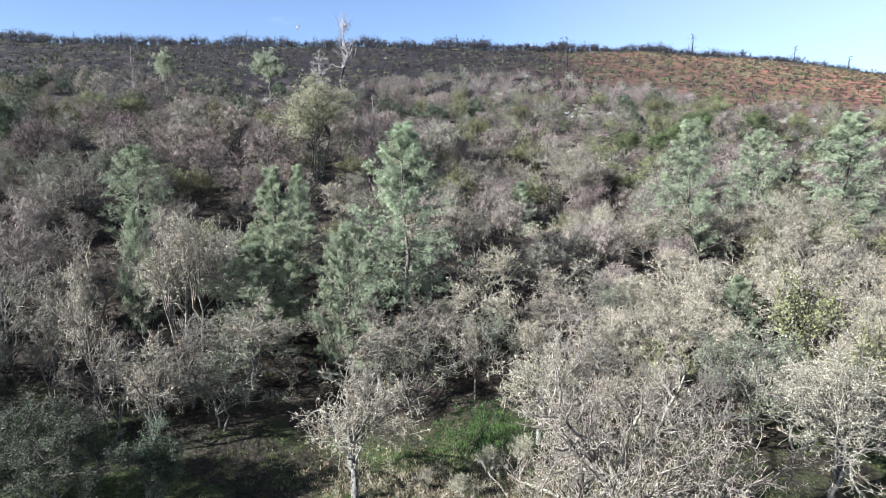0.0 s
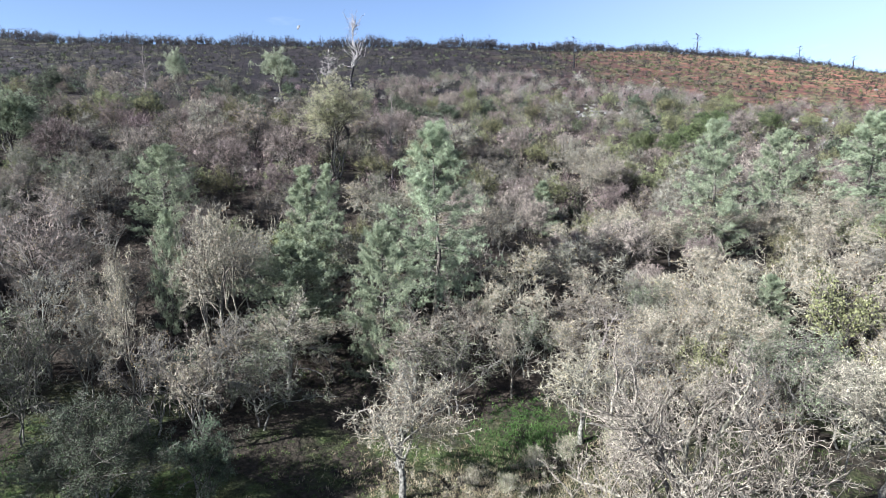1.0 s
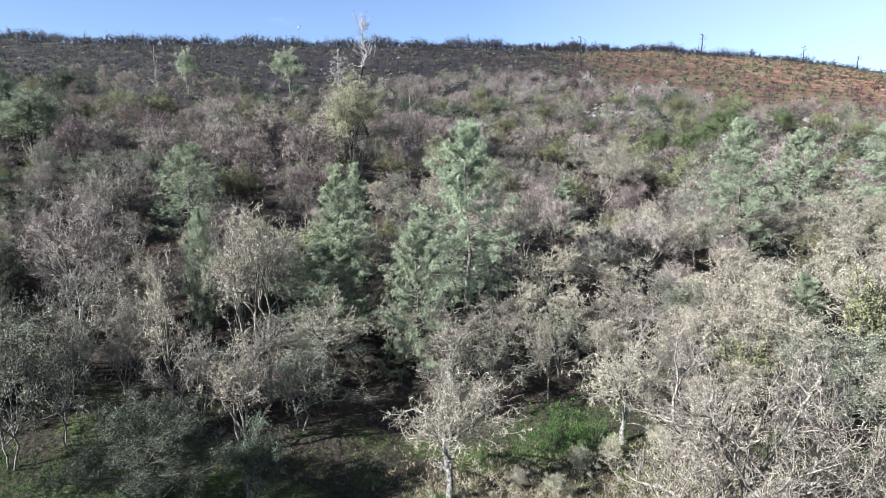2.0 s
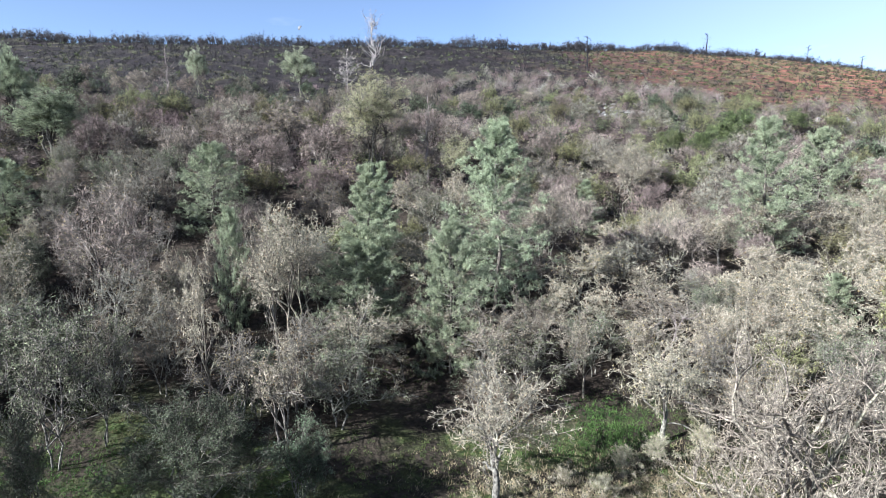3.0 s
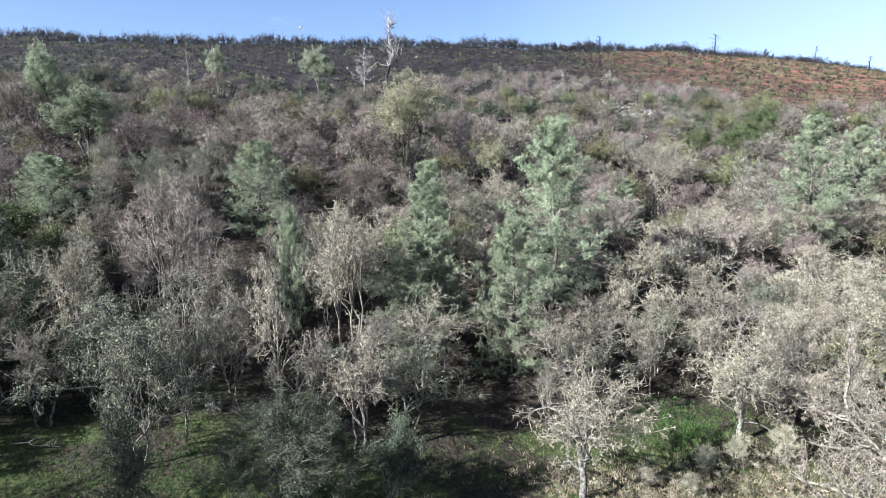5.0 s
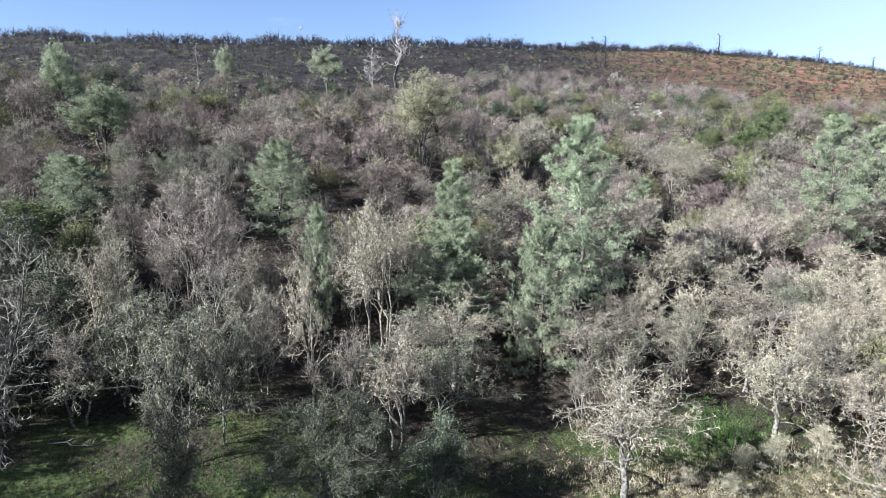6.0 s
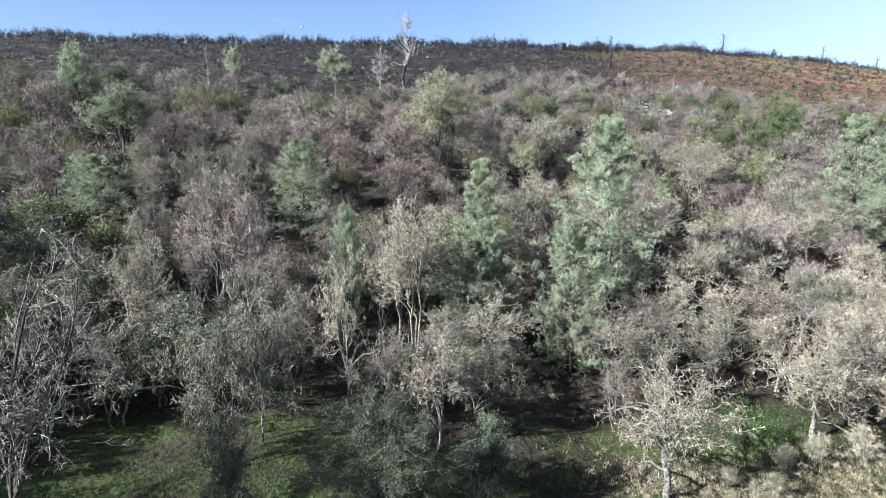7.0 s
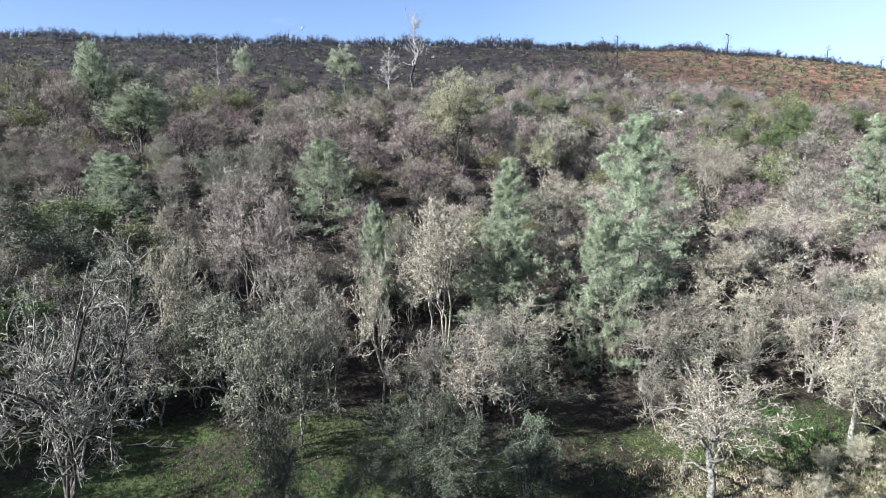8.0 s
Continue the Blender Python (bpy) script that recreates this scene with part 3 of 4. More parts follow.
def rock(x, y, size, seed, label="pale weathered rock lying on the slope"):
    rng = np.random.default_rng(seed)
    bm = bmesh.new()
    bmesh.ops.create_icosphere(bm, subdivisions=3, radius=1.0)
    shift = Vector(rng.uniform(-9, 9, 3))
    for v in bm.verts:
        v.co *= 1 + 0.55 * noise.noise(v.co * 1.1 + shift) + 0.22 * noise.noise(v.co * 3 + shift)
        v.co = Vector((v.co.x * size, v.co.y * size * 0.8, v.co.z * size * 0.55))
    me = bpy.data.meshes.new("rock")
    bm.to_mesh(me)
    bm.free()
    me.materials.append(ROCK)
    ob = new("rock", me)
    ob.matrix_basis = pose(x, y, float(ground_z(x, y)) + 0.1 * size, 0, 0, rng.uniform(0, 360))
    return tagged(ob, label, "rock", "rocks of the slope")


def fallen_branch(x, y, length, turn, seed, lift=0.0, label="pale dead branch lying in the grass", name="fallen_branch", thick=0.09):
    """A bare bough on the ground with its broken side twigs; lift: how steeply it leans up, in degrees."""
    rng = np.random.default_rng(seed)
    thing = tagged(new(name), label, "dead branch")
    line = paths(np.array([[0.0, 0, 0]]), np.array([[length, 0, 0]]), 7, rng, 0.04)
    part("stem", tubes(line, thick, thick * 0.3, 6), DEAD_GREY, thing)
    n = 14
    start = line[0, rng.integers(2, 7, n)]
    way = unit(rng.normal(0, 1, (n, 3)) * np.array([0.5, 1, 0.6]) + np.array([0.8, 0, 0.25]))
    for a in paths(start, start + way * rng.uniform(0.15, 0.35, n)[:, None] * length, 4, rng, 0.1):
        part("twig", tubes(a[None], thick * 0.35, 0.008, 4, True), DEAD_GREY, thing)
    z = float(ground_z(x, y))
    fall = 0 if lift else math.degrees(math.asin(max(-1, min(1, (float(ground_z(x + length * math.cos(radians(turn)), y + length * math.sin(radians(turn)))) - z) / length))))
    thing.matrix_basis = pose(x, y, z + (0.0 if lift else 0.06)) @ pose(0, 0, 0, 0, 0, turn) @ pose(0, 0, 0, 0, -(lift or fall), 0)
    return thing


def scattered(n, x0, x1, y0, y1, seed, keep=None, gap=0.0, trees=False):
    """Points of a patch, at least gap apart; keep: a test of (x, y); trees: also clear of the trees that stand."""
    rng = np.random.default_rng(seed)
    out, cells, tries = [], {}, 0
    while len(out) < n and tries < n * 25:
        tries += 1
        x, y = rng.uniform(x0, x1), rng.uniform(y0, y1)
        if keep and not keep(x, y, rng):
            continue
        if gap:
            c = (int(x // gap), int(y // gap))
            if any((x - p) ** 2 + (y - q) ** 2 < gap * gap for i in (-1, 0, 1) for j in (-1, 0, 1) for p, q in cells.get((c[0] + i, c[1] + j), ())):
                continue
            if trees and any(abs(x - p - (q - y) * 0.1) < 2.8 and q - 11 < y < q + 1 for p, q in PINES):
                continue
            if trees and any((x - p) ** 2 + (y - q) ** 2 < (gap * 0.5 + w * 0.55) ** 2 for p, q, w in TREES):
                continue
            cells.setdefault(c, []).append((x, y))
        out.append((x, y))
    return np.array(out)


def moon():
    """The lit part of the day moon, far off."""
    bm = bmesh.new()
    bmesh.ops.create_uvsphere(bm, u_segments=48, v_segments=24, radius=17.0)
    bmesh.ops.delete(bm, geom=[v for v in bm.verts if v.co.normalized().dot(SUN_FROM) < 0.12], context="VERTS")
    me = bpy.data.meshes.new("moon")
    bm.to_mesh(me)
    bm.free()
    me.materials.append(MOON)
    ob = new("moon", me)
    way = Vector((-0.2246, 1.0369, 0.2062)).normalized()
    ob.location = Vector((-11, 0, 22)) + way * 4300
    return tagged(ob, "pale gibbous day moon in the blue sky", "moon", kind="structure")


build_ground()
moon()

# ---- the trees, each kind built once ----
GREY_OAK = "leafless oak with pale lichen-covered twigs"
OAK_A = broadleaf("oak_tree", 11, 14, 13, 1.2, (170, 1500, 8500), PALE_BARK, TWIG, thick=0.36, fine=0.0125, label="broad leafless oak crusted with pale grey lichen", limbs_n=17, crooked=0.16, flakes=4500, flake=0.045, reach=0.42, branch=PALE_BARK)
OAK_B = broadleaf("oak_tree", 12, 13, 10, 2.0, (110, 900, 5200), BARK, TWIG, thick=0.24, fine=0.013, label=GREY_OAK + " and a forked trunk", limbs_n=12, crooked=0.16, flakes=3500, flake=0.045, reach=0.42, branch=PALE_BARK)
BARE_N = broadleaf("bare_tree", 28, 15, 9, 2.5, (80, 560, 3800), DARK_BARK, TWIG_GREY, thick=0.20, fine=0.0135, label="bare grey tree with long fine twigs beside the meadow", limbs_n=12, crooked=0.13, reach=0.5, steep=0.3, flakes=3000, flake=0.05, branch=BARK)
OAK_C = broadleaf("oak_tree", 13, 9.5, 8.5, 1.8, (80, 520, 3000), BARK, TWIG, LEAF_DRY, 700, 0.09, thick=0.21, fine=0.0125, label=GREY_OAK + " and a few dry leaves", limbs_n=12, crooked=0.17, flakes=2500, flake=0.045, reach=0.42, droop=0.3, branch=PALE_BARK)
OAK_D = broadleaf("oak_tree", 14, 11, 5.5, 1.6, (60, 380, 2200), BARK, TWIG, LEAF_DRY, 600, 0.10, stems=2, thick=0.16, fine=0.014, label="slender twin-stemmed leafless oak with lichen on its bark", limbs_n=14, crooked=0.15, flakes=2500, flake=0.05, branch=PALE_BARK)
OAK_E = broadleaf("oak_tree", 37, 11, 6, 1.6, (64, 400, 2400), PALE_BARK, TWIG, LEAF_DRY, 500, 0.10, thick=0.15, fine=0.014, label="slender leafless oak with a single pale trunk", limbs_n=15, crooked=0.15, flakes=2500, flake=0.05, branch=PALE_BARK)
OAK_T = broadleaf("oak_tree", 15, 13, 7.5, 1.6, (80, 480, 3000), PALE_BARK, TWIG, LEAF_DRY, 700, 0.11, stems=2, thick=0.15, fine=0.015, label="tall leafless oak with pale upright forked stems", limbs_n=16, crooked=0.12, flakes=3000, flake=0.055, steep=0.5, branch=PALE_BARK)
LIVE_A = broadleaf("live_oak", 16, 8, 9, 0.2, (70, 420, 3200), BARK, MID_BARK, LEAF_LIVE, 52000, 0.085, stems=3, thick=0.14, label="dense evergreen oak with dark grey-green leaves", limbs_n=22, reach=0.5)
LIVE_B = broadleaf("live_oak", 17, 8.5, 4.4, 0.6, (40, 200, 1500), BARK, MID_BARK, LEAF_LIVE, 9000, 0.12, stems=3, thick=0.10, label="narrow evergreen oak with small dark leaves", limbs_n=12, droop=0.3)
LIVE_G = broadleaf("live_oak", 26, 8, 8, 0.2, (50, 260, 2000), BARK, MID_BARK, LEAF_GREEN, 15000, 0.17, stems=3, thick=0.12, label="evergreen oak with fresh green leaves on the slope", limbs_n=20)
MAUVE_A = broadleaf("brown_tree", 18, 11, 8, 1.0, (60, 320, 2600), DARK_BARK, TWIG_MAUVE, LEAF_DRY, 300, 0.1, stems=3, thick=0.14, fine=0.017, label="bare brown-twigged tree with many upright stems", split=False, reach=0.7, limbs_n=14, flakes=4500, flake=0.10, steep=0.5, branch=BARK)
MAUVE_B = broadleaf("brown_tree", 19, 6, 6, 0.2, (30, 120, 700), DARK_BARK, TWIG_MAUVE, stems=3, thick=0.10, fine=0.016, label="low bare tree with mauve-brown twigs", split=False, limbs_n=14, reach=0.7, flakes=5200, flake=0.115, crooked=0.07, steep=0.4)
MAUVE_C = broadleaf("brown_tree", 25, 8, 6.5, 0.6, (30, 120, 700), DARK_BARK, TWIG_MAUVE, LEAF_DRY, 300, 0.16, stems=2, thick=0.11, fine=0.016, label="bare brown tree with a rounded crown", split=False, limbs_n=14, reach=0.7, flakes=5200, flake=0.115, crooked=0.07, steep=0.3)
GREY_A = broadleaf("grey_tree", 20, 9, 6.5, 0.4, (36, 180, 1300), BARK, TWIG_GREY, LEAF_GREYGREEN, 5000, 0.13, stems=2, thick=0.12, fine=0.018, label="drooping grey-green tree with lichen on thin branches", split=False, droop=0.4, limbs_n=14, flakes=2000, flake=0.08, branch=BARK)
GREY_B = broadleaf("grey_tree", 21, 6, 6, 0.2, (28, 110, 700), BARK, TWIG_GREY, LEAF_DRY, 250, 0.14, stems=2, thick=0.11, fine=0.016, label="low leafless grey tree on the wooded slope", split=False, limbs_n=13, reach=0.7, flakes=5200, flake=0.115, crooked=0.07, steep=0.3)
# duller counterpart of PALE_B: grey twigs, darkened further to paint in backlight
DIM_B = broadleaf("grey_oak", 27, 9, 7, 0.8, (40, 230, 1500), BARK, TWIG_GREY, LEAF_DRY, 700, 0.10, stems=2, thick=0.14, fine=0.0155, label="small grey oak with dry leaves, its brownish twigs darkened for backlight", split=False, crooked=0.13, limbs_n=12, flakes=3400, flake=0.075, branch=BARK)
PALE_B = broadleaf("pale_oak", 22, 8, 7.5, 0.8, (40, 230, 1500), BARK, TWIG, LEAF_DRY, 600, 0.11, stems=1, thick=0.16, fine=0.0155, label="small crooked oak with pale lichen and dry leaves", split=False, crooked=0.15, limbs_n=12, flakes=3400, flake=0.075, branch=PALE_BARK)
OLIVE_A = broadleaf("olive_shrub", 23, 7, 6, 0.1, (26, 110, 600), DARK_BARK, TWIG_GREY, LEAF_OLIVE, 4500, 0.16, stems=3, thick=0.09, fine=0.018, label="tall shrub with yellowish olive leaves", category="shrub", split=False, limbs_n=16)
FRESH = broadleaf("green_shrub", 29, 4, 3.5, 0.1, (50, 320, 3000), TWIG, TWIG, LEAF_PALE, 5000, 0.045, stems=3, thick=0.02, fine=0.006, label="feathery pale green shrub among dry weeds", category="shrub", split=False, limbs_n=22, reach=0.28, steep=0.4, branch=TWIG)
OLIVE_B = broadleaf("green_shrub", 24, 4, 5, 0.1, (20, 90, 400), DARK_BARK, TWIG_GREY, LEAF_LIVE, 3000, 0.22, stems=3, thick=0.08, fine=0.03, label="rounded dark green evergreen shrub", category="shrub", split=False, limbs_n=14)
PINE_A = pine("pine_tree", 31, 17, 9.5, 0.10, NEEDLE, 6000, 1, "tall grey-green foothill pine with a full crown")
PINE_B = pine("pine_tree", 32, 15, 6, 0.10, NEEDLE, 3600, 1, "narrow grey-green foothill pine", long=0.28, wide=0.012, k=20)
PINE_C = pine("pine_tree", 33, 11, 7.5, 0.05, NEEDLE, 3600, 1, "young bushy foothill pine with blue-green needles", full=0.5, long=0.28, wide=0.013, k=19)
PINE_M = broadleaf("pine_tree", 34, 14, 9, 2.2, (70, 420, 3000), BARK, MID_BARK, NEEDLE, 8000, 0.30, stems=4, thick=0.17, fine=0.018, label="many-stemmed foothill pine with a thin high crown", category="pine tree", split=False, limbs_n=22, steep=0.7, crooked=0.07, needles=7)
PINE_R = broadleaf("pine_tree", 36, 14, 9, 2.5, (60, 300, 2000), BARK, DEAD_GREY, NEEDLE_PALE, 5500, 0.34, stems=2, thick=0.18, fine=0.02, label="round-headed pale green pine above bare lower branches", category="pine tree", split=False, limbs_n=18, steep=0.6, needles=7)
PINE_Y = broadleaf("pine_tree", 35, 16, 10, 0.3, (110, 560, 4200), BARK, DEAD_GREY, NEEDLE_YELLOW, 8500, 0.26, stems=4, thick=0.14, fine=0.016, label="half-bare foothill pine with yellowing needles", category="pine tree", split=False, limbs_n=30, flakes=9000, flake=0.13, steep=0.5, needles=5)
SNAG_W = snag("dead_pine", 41, 24, 8, DEAD, 40, "tall bleached dead pine with a charred foot", 0.38, 420, 0.013, 1.7, True, True)
SNAG_O = snag("dead_oak", 42, 15, 10, DEAD, 26, "pale dead tree with a fan of bare branches", 0.2, 1500, 0.012, 1.2)
SNAG_P = snag("dead_pine", 43, 12, 6, DEAD_GREY, 40, "slim grey dead pine with bare side branches", 0.15, 120, 0.012)
SNAG_B = snag("burnt_snag", 44, 15, 6, CHAR, 18, "blackened dead tree standing up over the ridge", 0.3, 160, 0.020)


PINE_A.put(-3.8, 61.0, 19.8, 11.0)
PINE_B.put(-15.9, 59.0, 16.4, 7.4)
PINE_C.put(-35.6, 74.0, 11.2, 8.5)
PINE_R.put(-76.2, 179.0, 14.0, 7.0)
PINE_M.put(-74.9, 100.0, 15.4, 6.4)
PINE_R.put(-141.9, 186.0, 6.2, 3.8)
PINE_M.put(-64.5, 92.0, 11.8, 10.6)
PINE_R.put(-50.6, 190.0, 15.8, 12.5)
PINE_Y.put(-19.6, 100.0, 16.8, 12.5)
PINE_Y.put(-6.6, 100.5, 9.2, 5.6)
PINE_A.put(29.7, 77.0, 18.3, 10.5)
PINE_C.put(46.3, 94.0, 15.9, 9.4)
PINE_A.put(56.0, 88.0, 18.5, 12.9)
PINE_B.put(-15.3, 67.0, 13.0, 5.0)
PINE_C.put(-8.3, 54.0, 13.9, 7.3)
PINE_C.put(-16.6, 56.0, 10.8, 9.1)
PINE_C.put(27.9, 58.5, 7.1, 4.5)
PINE_B.put(10.8, 88.0, 8.2, 4.7)
PINE_C.put(-59.5, 72.0, 7.3, 4.5)
PINE_C.put(-27.9, 57.0, 11.6, 3.6)
PINE_C.put(-57.0, 70.0, 7.5, 6.6)

SNAG_W.put(-31.6, 204.0, 27.0, 9.0)
SNAG_O.put(-39.2, 207.0, 14.7, 9.8)
SNAG_P.put(-78.8, 165.0, 12.6, 7.1)
SNAG_P.put(-74.5, 143.0, 6.2, 5.6)
SNAG_P.put(-11.4, 104.0, 14.0, 5.4)
SNAG_B.put(56.2, 294.0, 14.3, 5.5)
SNAG_B.put(165.5, 433.0, 15.5, 8.2)
SNAG_B.put(252.6, 471.0, 16.5, 7.3)
SNAG_B.put(297.8, 480.0, 14.0, 8.5)

OAK_A.put(8.3, 27.5, 14.6, 13.6)
OAK_B.put(23.6, 36.0, 12.3, 10.9)
OAK_C.put(-5.5, 37.4, 10.6, 8.7)
BARE_N.put(-38.1, 27.0, 16.6, 11.6)
LIVE_A.put(-22.7, 34.0, 7.8, 9.4)
LIVE_B.put(-17.2, 35.0, 7.0, 4.2)
LIVE_B.put(-30.2, 31.0, 8.5, 3.6)
GREY_A.put(-32.6, 37.0, 9.9, 6.9)
OAK_D.put(-19.9, 41.5, 10.1, 5.6)
OAK_E.put(-26.3, 45.6, 12.8, 7.0)
OAK_C.put(-15.9, 50.7, 9.2, 8.6)
OAK_T.put(-22.4, 52.3, 14.3, 7.8)
OAK_T.put(-41.9, 46.3, 12.4, 6.5)
OAK_T.put(-21.6, 55.0, 13.5, 7.2)
MAUVE_A.put(-37.6, 53.5, 14.5, 9.3)
GREY_A.put(-39.5, 46.3, 8.7, 7.0)
LIVE_G.put(-58.5, 62.0, 7.3, 10.3)
LIVE_G.put(-49.5, 58.0, 7.9, 6.1)
GREY_A.put(-31.0, 40.0, 9.6, 6.0)
OAK_C.put(-9.7, 56.7, 6.7, 10.1)
OAK_E.put(2.6, 50.4, 8.4, 6.4)
OAK_C.put(-1.6, 53.6, 8.4, 7.5)
DIM_B.put(-6.1, 47.6, 5.6, 4.6)
OAK_C.put(-5.3, 51.8, 9.2, 8.8)
OAK_C.put(10.7, 56.0, 8.0, 10.5)
OAK_C.put(6.9, 44.0, 8.9, 7.6)
OAK_T.put(30.7, 76.0, 8.6, 10.7)
OAK_T.put(40.2, 74.5, 10.0, 8.6)
OAK_T.put(19.0, 99.0, 12.7, 11.2)
OAK_T.put(1.4, 68.6, 9.9, 7.8)
OLIVE_A.put(30.9, 52.0, 11.0, 7.5)
OLIVE_A.put(30.4, 44.0, 9.5, 6.0)
OLIVE_A.put(17.5, 47.5, 6.8, 5.2)
LIVE_G.put(-51.7, 48.0, 7.8, 7.2)
LIVE_B.put(-39.3, 44.0, 6.5, 5.1)
LIVE_B.put(-44.3, 45.0, 6.8, 5.6)
LIVE_B.put(-45.1, 40.0, 7.5, 6.0)
for x, y, h, w in ((45.0, 130.0, 7.0, 9.0), (52.0, 137.0, 6.5, 10.0), (60.0, 150.0, 6.5, 10.0), (38.0, 133.0, 6.0, 7.0), (73.0, 152.0, 6.0, 8.0)):
    LIVE_G.put(x, y, h, w)
for x, y, h, w in ((-62.0, 168.0, 5.5, 8.0), (-56.0, 172.0, 5.0, 7.0), (-66.0, 176.0, 4.5, 7.0), (-50.0, 166.0, 4.5, 6.0), (-43.0, 182.0, 4.5, 7.0), (-96.0, 150.0, 5.0, 8.0), (-104.0, 158.0, 5.0, 9.0)):
    OLIVE_B.put(x, y, h, w)
FRESH.put(3.2, 40.2, 2.9, 2.4)
FRESH.put(5.6, 40.6, 3.3, 2.8)
FRESH.put(1.2, 37.6, 2.3, 2.2)
FRESH.put(8.6, 41.2, 3.4, 3.0)
FRESH.put(-1.2, 39.2, 1.9, 1.8)


# ---- the woods between them ----
OUTCROPS = ((42, 198), (-54, 184), (104, 194))


def open_ground(x, y):
    """Where the grass lies open."""
    return (abs(x + 12.5) < 3.6 and 30 < y < 60) or (-16 < x < -1 and y < 47) or (-2 < x < 10.5 and 38 < y < 50.5) or (-41 < x < -23.5 and y < 42) or y < 41


def in_view(x, y):
    return -0.74 * y - 44 < x < 0.76 * y + 8


def slope(x, y, r):
    if x < -42 and y > 158 and r.uniform() < 0.72:
        return False
    return in_view(x, y) and not any(abs(x - a) < 10 and b - 24 < y < b + 12 and r.uniform() < 0.7 for a, b in OUTCROPS)


def wood(n, y0, y1, gap, seed, kinds, hmin, hmax, group, x0=-150, x1=100, leave=True):
    rng = np.random.default_rng(seed)
    for x, y in scattered(n, x0, x1, y0, y1, seed, lambda x, y, r: in_view(x, y) and slope(x, y, r) and not (leave and open_ground(x, y)), gap, True):
        # western pool holds duller trees; part of that is backlight put into their colour
        pool = kinds[int(x + rng.normal(0, 7) > -7)] if isinstance(kinds[0], tuple) else kinds
        kind = pool[rng.integers(len(pool))]
        h = rng.uniform(hmin, hmax)
        kind.put(x, y, h, kind.width * (h / kind.height) * rng.uniform(0.9, 1.25), rng.uniform(0, 360), group=group)


# two stands, largely out of view to the west, added to shade the meadow
wood(8, 30, 46, 4.0, 49, (LIVE_B, LIVE_G, LIVE_B, DIM_B), 8.0, 11.0, "evergreen oaks beside the meadow", -66, -49, False)
wood(20, 28, 60, 4.5, 50, (OAK_D, DIM_B, GREY_A, LIVE_B), 7.5, 11.0, "oaks at the foot of the slope", -80, -47, False)
wood(100, 41, 62, 3.0, 51, ((DIM_B, OAK_D, GREY_A, DIM_B, LIVE_B, OAK_D), (PALE_B, DIM_B, GREY_A, PALE_B)), 6.0, 9.5, "oaks at the foot of the slope")
wood(140, 60, 88, 3.5, 52, ((DIM_B, MAUVE_A, MAUVE_B, GREY_A, GREY_B, OLIVE_A), (PALE_B, GREY_B, PALE_B, MAUVE_B, OLIVE_A, PALE_B)), 5.0, 8.0, "trees of the wooded slope")
wood(170, 86, 128, 4.4, 53, (MAUVE_B, MAUVE_B, GREY_B, MAUVE_C, OLIVE_A, GREY_B), 4.5, 10.0, "trees of the wooded slope")
wood(120, 124, 204, 6.0, 54, ((MAUVE_B, MAUVE_C, GREY_B, OLIVE_B, OLIVE_B), (MAUVE_B, GREY_B, OLIVE_A, OLIVE_B, OLIVE_A)), 4.0, 8.0, "trees of the upper slope")


def shady(x, y, r):
    """The darker western part of the upper slope."""
    return slope(x, y, r) and (x < -25 and y > 135 or r.uniform() < 0.25)


def sunny(x, y, r):
    return slope(x, y, r) and (x > 5 and y > 120 or r.uniform() < 0.4)


def bare(x, y, r):
    return slope(x, y, r) and (x > -45 or y < 140 or r.uniform() < 0.4)


for name, n, seed, mat, leaf, leafy, where, words in (
        ("bare_brush", 520, 61, BRUSH_MAUVE, None, 0, bare, "thicket of bare mauve-brown shrubs on the slope"),
        ("grey_brush", 340, 62, BRUSH_GREY, None, 0, bare, "thicket of leafless grey shrubs on the slope"),
        ("olive_brush", 460, 63, TWIG_GREY, LEAF_OLIVE, 150, sunny, "thicket of olive-leaved shrubs on the slope"),
        ("fresh_brush", 150, 67, DARK_BARK, LEAF_GREEN, 170, sunny, "thicket of fresh green shrubs on the slope"),
        ("green_brush", 240, 64, DARK_BARK, LEAF_LIVE, 190, shady, "thicket of dark evergreen shrubs on the slope")):
    xy = scattered(n, -190, 150, 90, 214, seed, where, 2.4)
    brush(name, xy, np.random.default_rng(seed).uniform(1.0, 2.9, len(xy)), seed, mat, words, leaf=leaf, leafy=leafy, twigs=350 if not leafy else 150, wide=0.075)
for name, n, seed, mat, words in (("bare_brush", 130, 68, BRUSH_MAUVE, "mauve-brown shrubs creeping up the burnt slope"), ("grey_brush", 110, 69, BRUSH_GREY, "grey leafless shrubs creeping up the burnt slope")):
    xy = scattered(n, -28, 85, 208, 262, seed, lambda x, y, r: y < 262 - 0.5 * abs(x - 20) + r.uniform(-12, 12), 2.6)
    brush(name, xy, np.random.default_rng(seed).uniform(1.5, 3.4, len(xy)), seed, mat, words, twigs=420, wide=0.075)
# western undergrowth is coloured dark to stand in for deep shade between the trees
for n, x0, x1, seed, mat, leaf, words in ((300, -78, -6, 65, DARK_BARK, LEAF_LIVE, "low evergreen undergrowth beneath the oaks, coloured dark for the shade there"), (130, -6, 70, 77, TWIG_GREY, LEAF_OLIVE, "low twiggy undergrowth beneath the oaks")):
    xy = scattered(n, x0, x1, 43, 94, seed, lambda x, y, r: in_view(x, y) and not open_ground(x, y), 2.3)
    brush("understorey", xy, np.random.default_rng(seed).uniform(0.6, 1.6, len(xy)), seed, mat, words, leaf=leaf, leafy=130, twigs=150, wide=0.022, leaf_size=0.12)


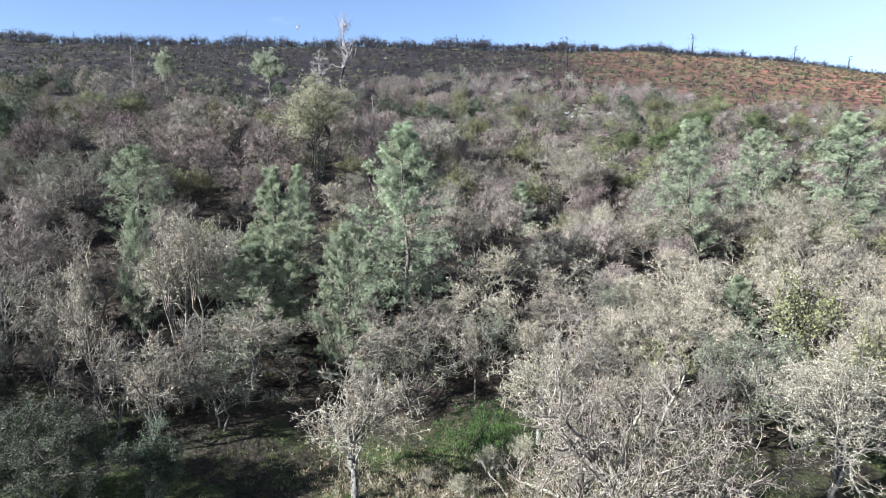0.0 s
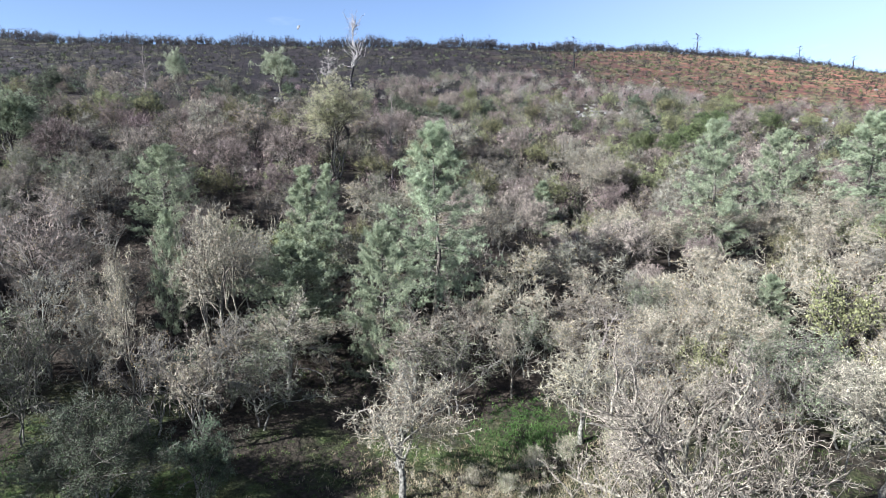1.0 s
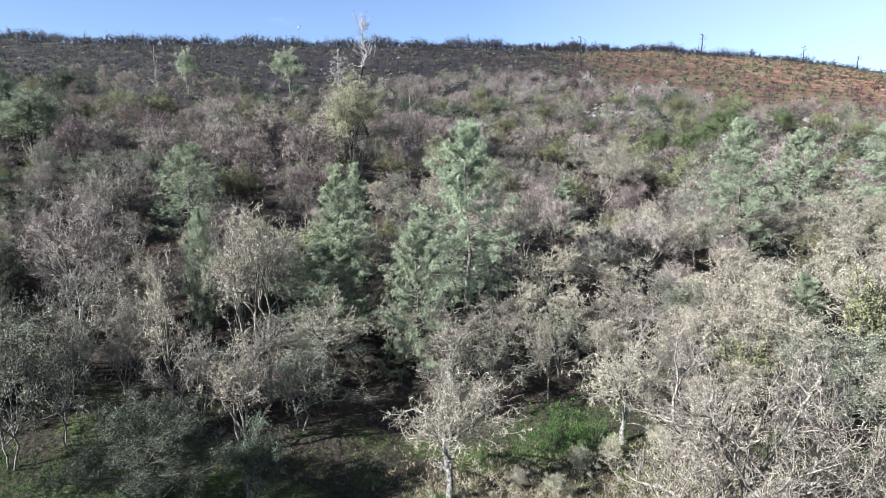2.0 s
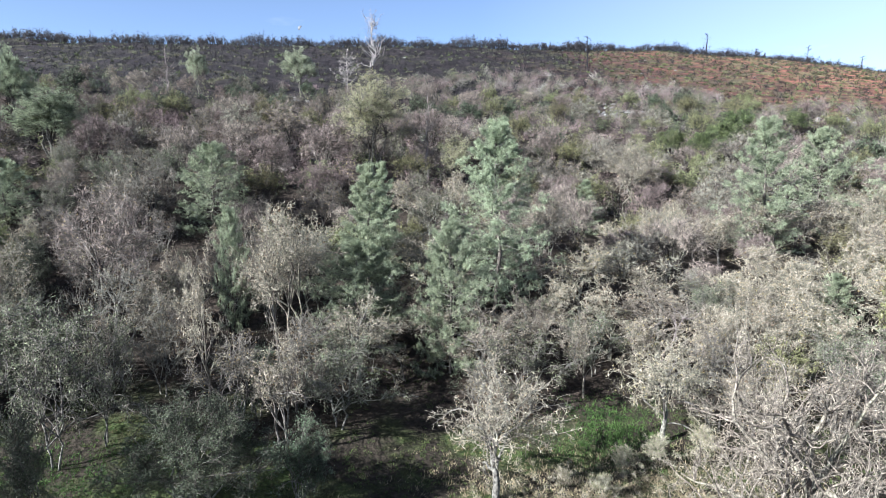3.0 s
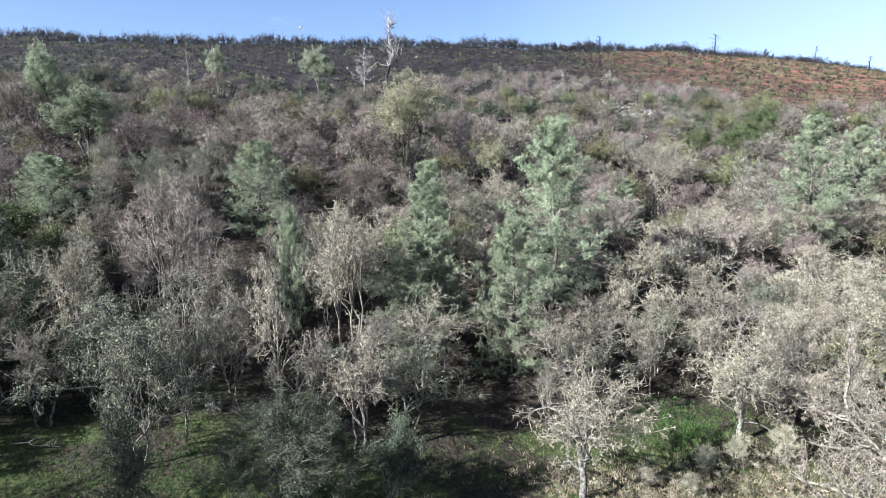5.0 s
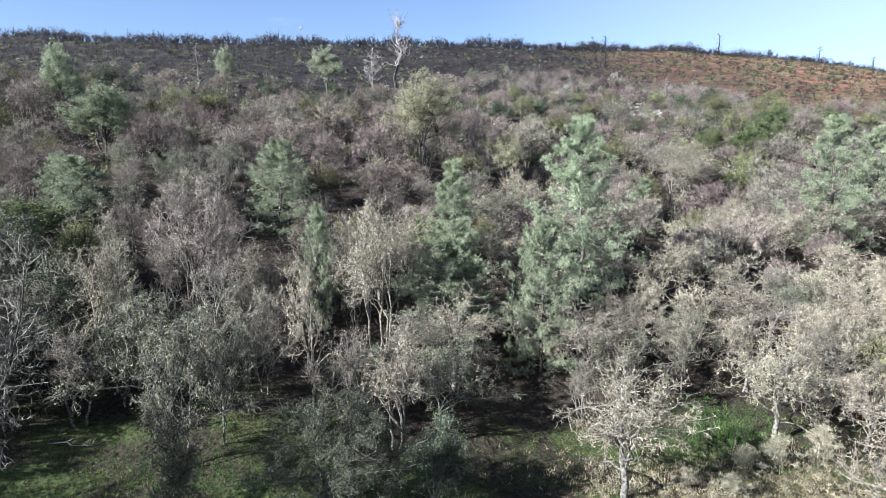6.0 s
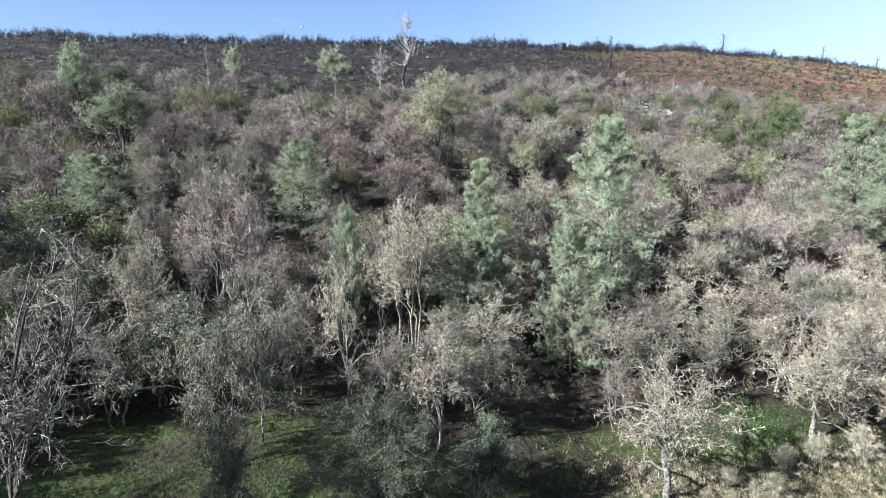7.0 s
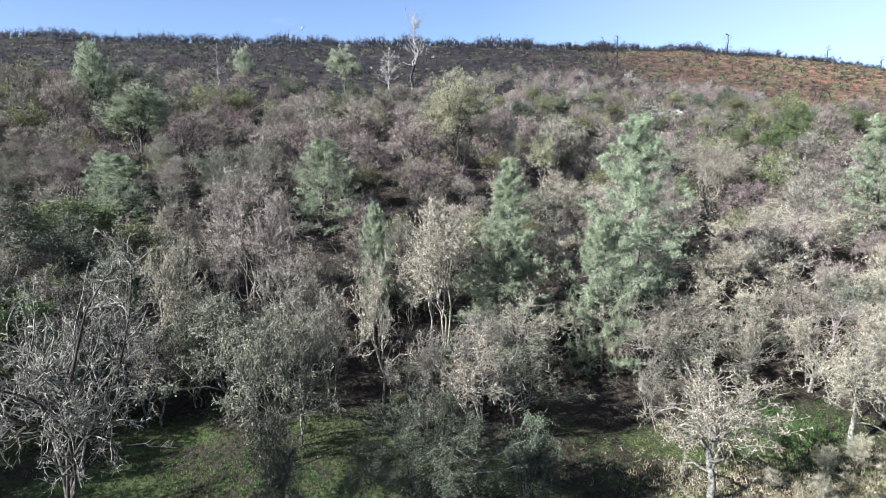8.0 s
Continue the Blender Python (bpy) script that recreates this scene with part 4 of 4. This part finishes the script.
xy = scattered(170, -7, 16, 33, 42, 66, None, 0.7)
brush("weeds", xy, np.random.default_rng(66).uniform(0.25, 0.7, len(xy)), 66, TWIG, "dry tan weeds and brambles among the grass", leaf=LEAF_OLIVE, leafy=60, twigs=160, wide=0.014, leaf_size=0.07)


# ---- the burnt ridge ----
def crest(x):
    return float(np.interp(x, [-700, -244, 12, 90, 165, 262, 340, 700], [360, 345, 362, 392, 433, 471, 500, 600]))


def burnt(x, y, r):
    return in_view(x, y) and (y > 196 or x < -42) and y < crest(x) + 8 and (x < 60 or y > crest(x) - 25 or r.uniform() < 0.22)


xy = scattered(3900, -330, 360, 158, 500, 71, burnt, 1.4)
burnt_brush("burnt_brush", xy, np.random.default_rng(71).uniform(1.4, 4.2, len(xy)), 71, "charred skeletons of shrubs on the burnt slope", 3, 4, 0.08)
rng = np.random.default_rng(72)
cx = rng.uniform(-300, 400, 2200)
xy = np.stack([cx, np.array([crest(x) for x in cx]) + rng.uniform(-24, 5, 2200)], 1)
burnt_brush("ridge_brush", xy, rng.uniform(3.0, 6.0, 2200) * (0.95 + 0.22 * np.sin(cx * 0.11) + 0.18 * np.sin(cx * 0.29 + 1)), 72, "blackened leafless scrub along the crest of the ridge", 5, 4, 0.13)
xy = scattered(7000, -330, 360, 190, 500, 73, lambda x, y, r: in_view(x, y) and y < crest(x) + 5 and (x > 60 or r.uniform() < 0.08), 1.0)
tufts("hill_tufts", xy, np.random.default_rng(73).uniform(0.35, 1.25, len(xy)), 73, TUFT, "tan and green tufts resprouting on the burnt slope", 12, 0.14, "low plants")

for name, n, seed, mat, leaf, where, words in (
        ("sprouting_brush", 420, 74, DARK_BARK, LEAF_GREYGREEN, lambda x, y, r: x < 75, "olive shrubs resprouting on the burnt slope"),
        ("sprouting_brush", 330, 75, DARK_BARK, LEAF_GREEN, lambda x, y, r: x > 40 or r.uniform() < 0.3, "green shrubs resprouting on the burnt red slope"),
        ("scorched_brush", 1000, 76, CHAR, None, lambda x, y, r: True, "scorched dark shrubs of the burnt slope")):
    xy = scattered(n, -290, 340, 200, 490, seed, lambda x, y, r: in_view(x, y) and y < crest(x) - 4 and where(x, y, r), 3.0)
    brush(name, xy, np.random.default_rng(seed).uniform(0.5, 1.5, len(xy)) * (1.0 if leaf else 1.4), seed, mat, words, leaf=leaf, leafy=70 if leaf else 0, twigs=60 if leaf else 130, wide=0.09, squash=0.5, leaf_size=0.45)

# ---- rocks ----
rng = np.random.default_rng(81)
for n, x, y, wide in ((48, 40, 197, 8.0), (30, -54, 184, 6.0), (40, 106, 194, 9.0)):
    for i in range(n):
        rock(x + rng.normal(0, wide), y + rng.uniform(-16, 12), rng.uniform(0.35, 1.15), 100 + n * 40 + i)
for x, y in scattered(36, -250, 320, 240, 470, 82, lambda x, y, r: in_view(x, y) and y < crest(x) - 3, 5.0):
    rock(x, y, rng.uniform(0.4, 0.9), int(5000 + x * 7 + y), "pale rock bare among the burnt scrub")

# ---- the meadow ----
xy = scattered(20000, -62, 48, 20, 62, 91, lambda x, y, r: in_view(x, y) and (y < 43.5 or open_ground(x, y)) and r.uniform() < 1.3 - y / 60 + 0.5 * math.sin(x * 0.4) * math.sin(y * 0.5))
tufts("grass", xy, np.random.default_rng(91).uniform(0.10, 0.32, len(xy)), 91, GRASS, "short green winter grass with dry patches", 9, 0.07)
xy = np.random.default_rng(92).normal(0, 1, (1300, 2)) * np.array([2.6, 2.3]) + np.array([3.2, 45.8])
tufts("lush_grass", xy, np.random.default_rng(93).uniform(0.15, 0.4, len(xy)), 92, LUSH, "lush bright green grass in the clearing", 9, 0.07)
xy = np.random.default_rng(94).normal(0, 1, (1200, 2)) * np.array([5.0, 2.2]) + np.array([-32.0, 36.5])
tufts("lush_grass", xy, np.random.default_rng(95).uniform(0.12, 0.3, len(xy)), 94, LUSH, "fresh green grass in the open meadow", 9, 0.07)
xy = np.random.default_rng(96).normal(0, 1, (2600, 2)) * np.array([6.0, 2.8]) + np.array([2.5, 38.5])
tufts("dry_grass", xy, np.random.default_rng(97).uniform(0.15, 0.45, len(xy)), 96, DRY_GRASS, "tall dry tan grass at the meadow's edge", 9, 0.06)

# ---- dead wood ----
fallen_branch(8.4, 51.4, 7.0, 30, 201, 58, "leaning pale dead trunk among the oaks", "leaning_trunk", 0.16)
fallen_branch(-41.5, 38.5, 3.0, 10, 202, thick=0.05)
fallen_branch(-39.0, 33.5, 3.5, -20, 203, thick=0.05)
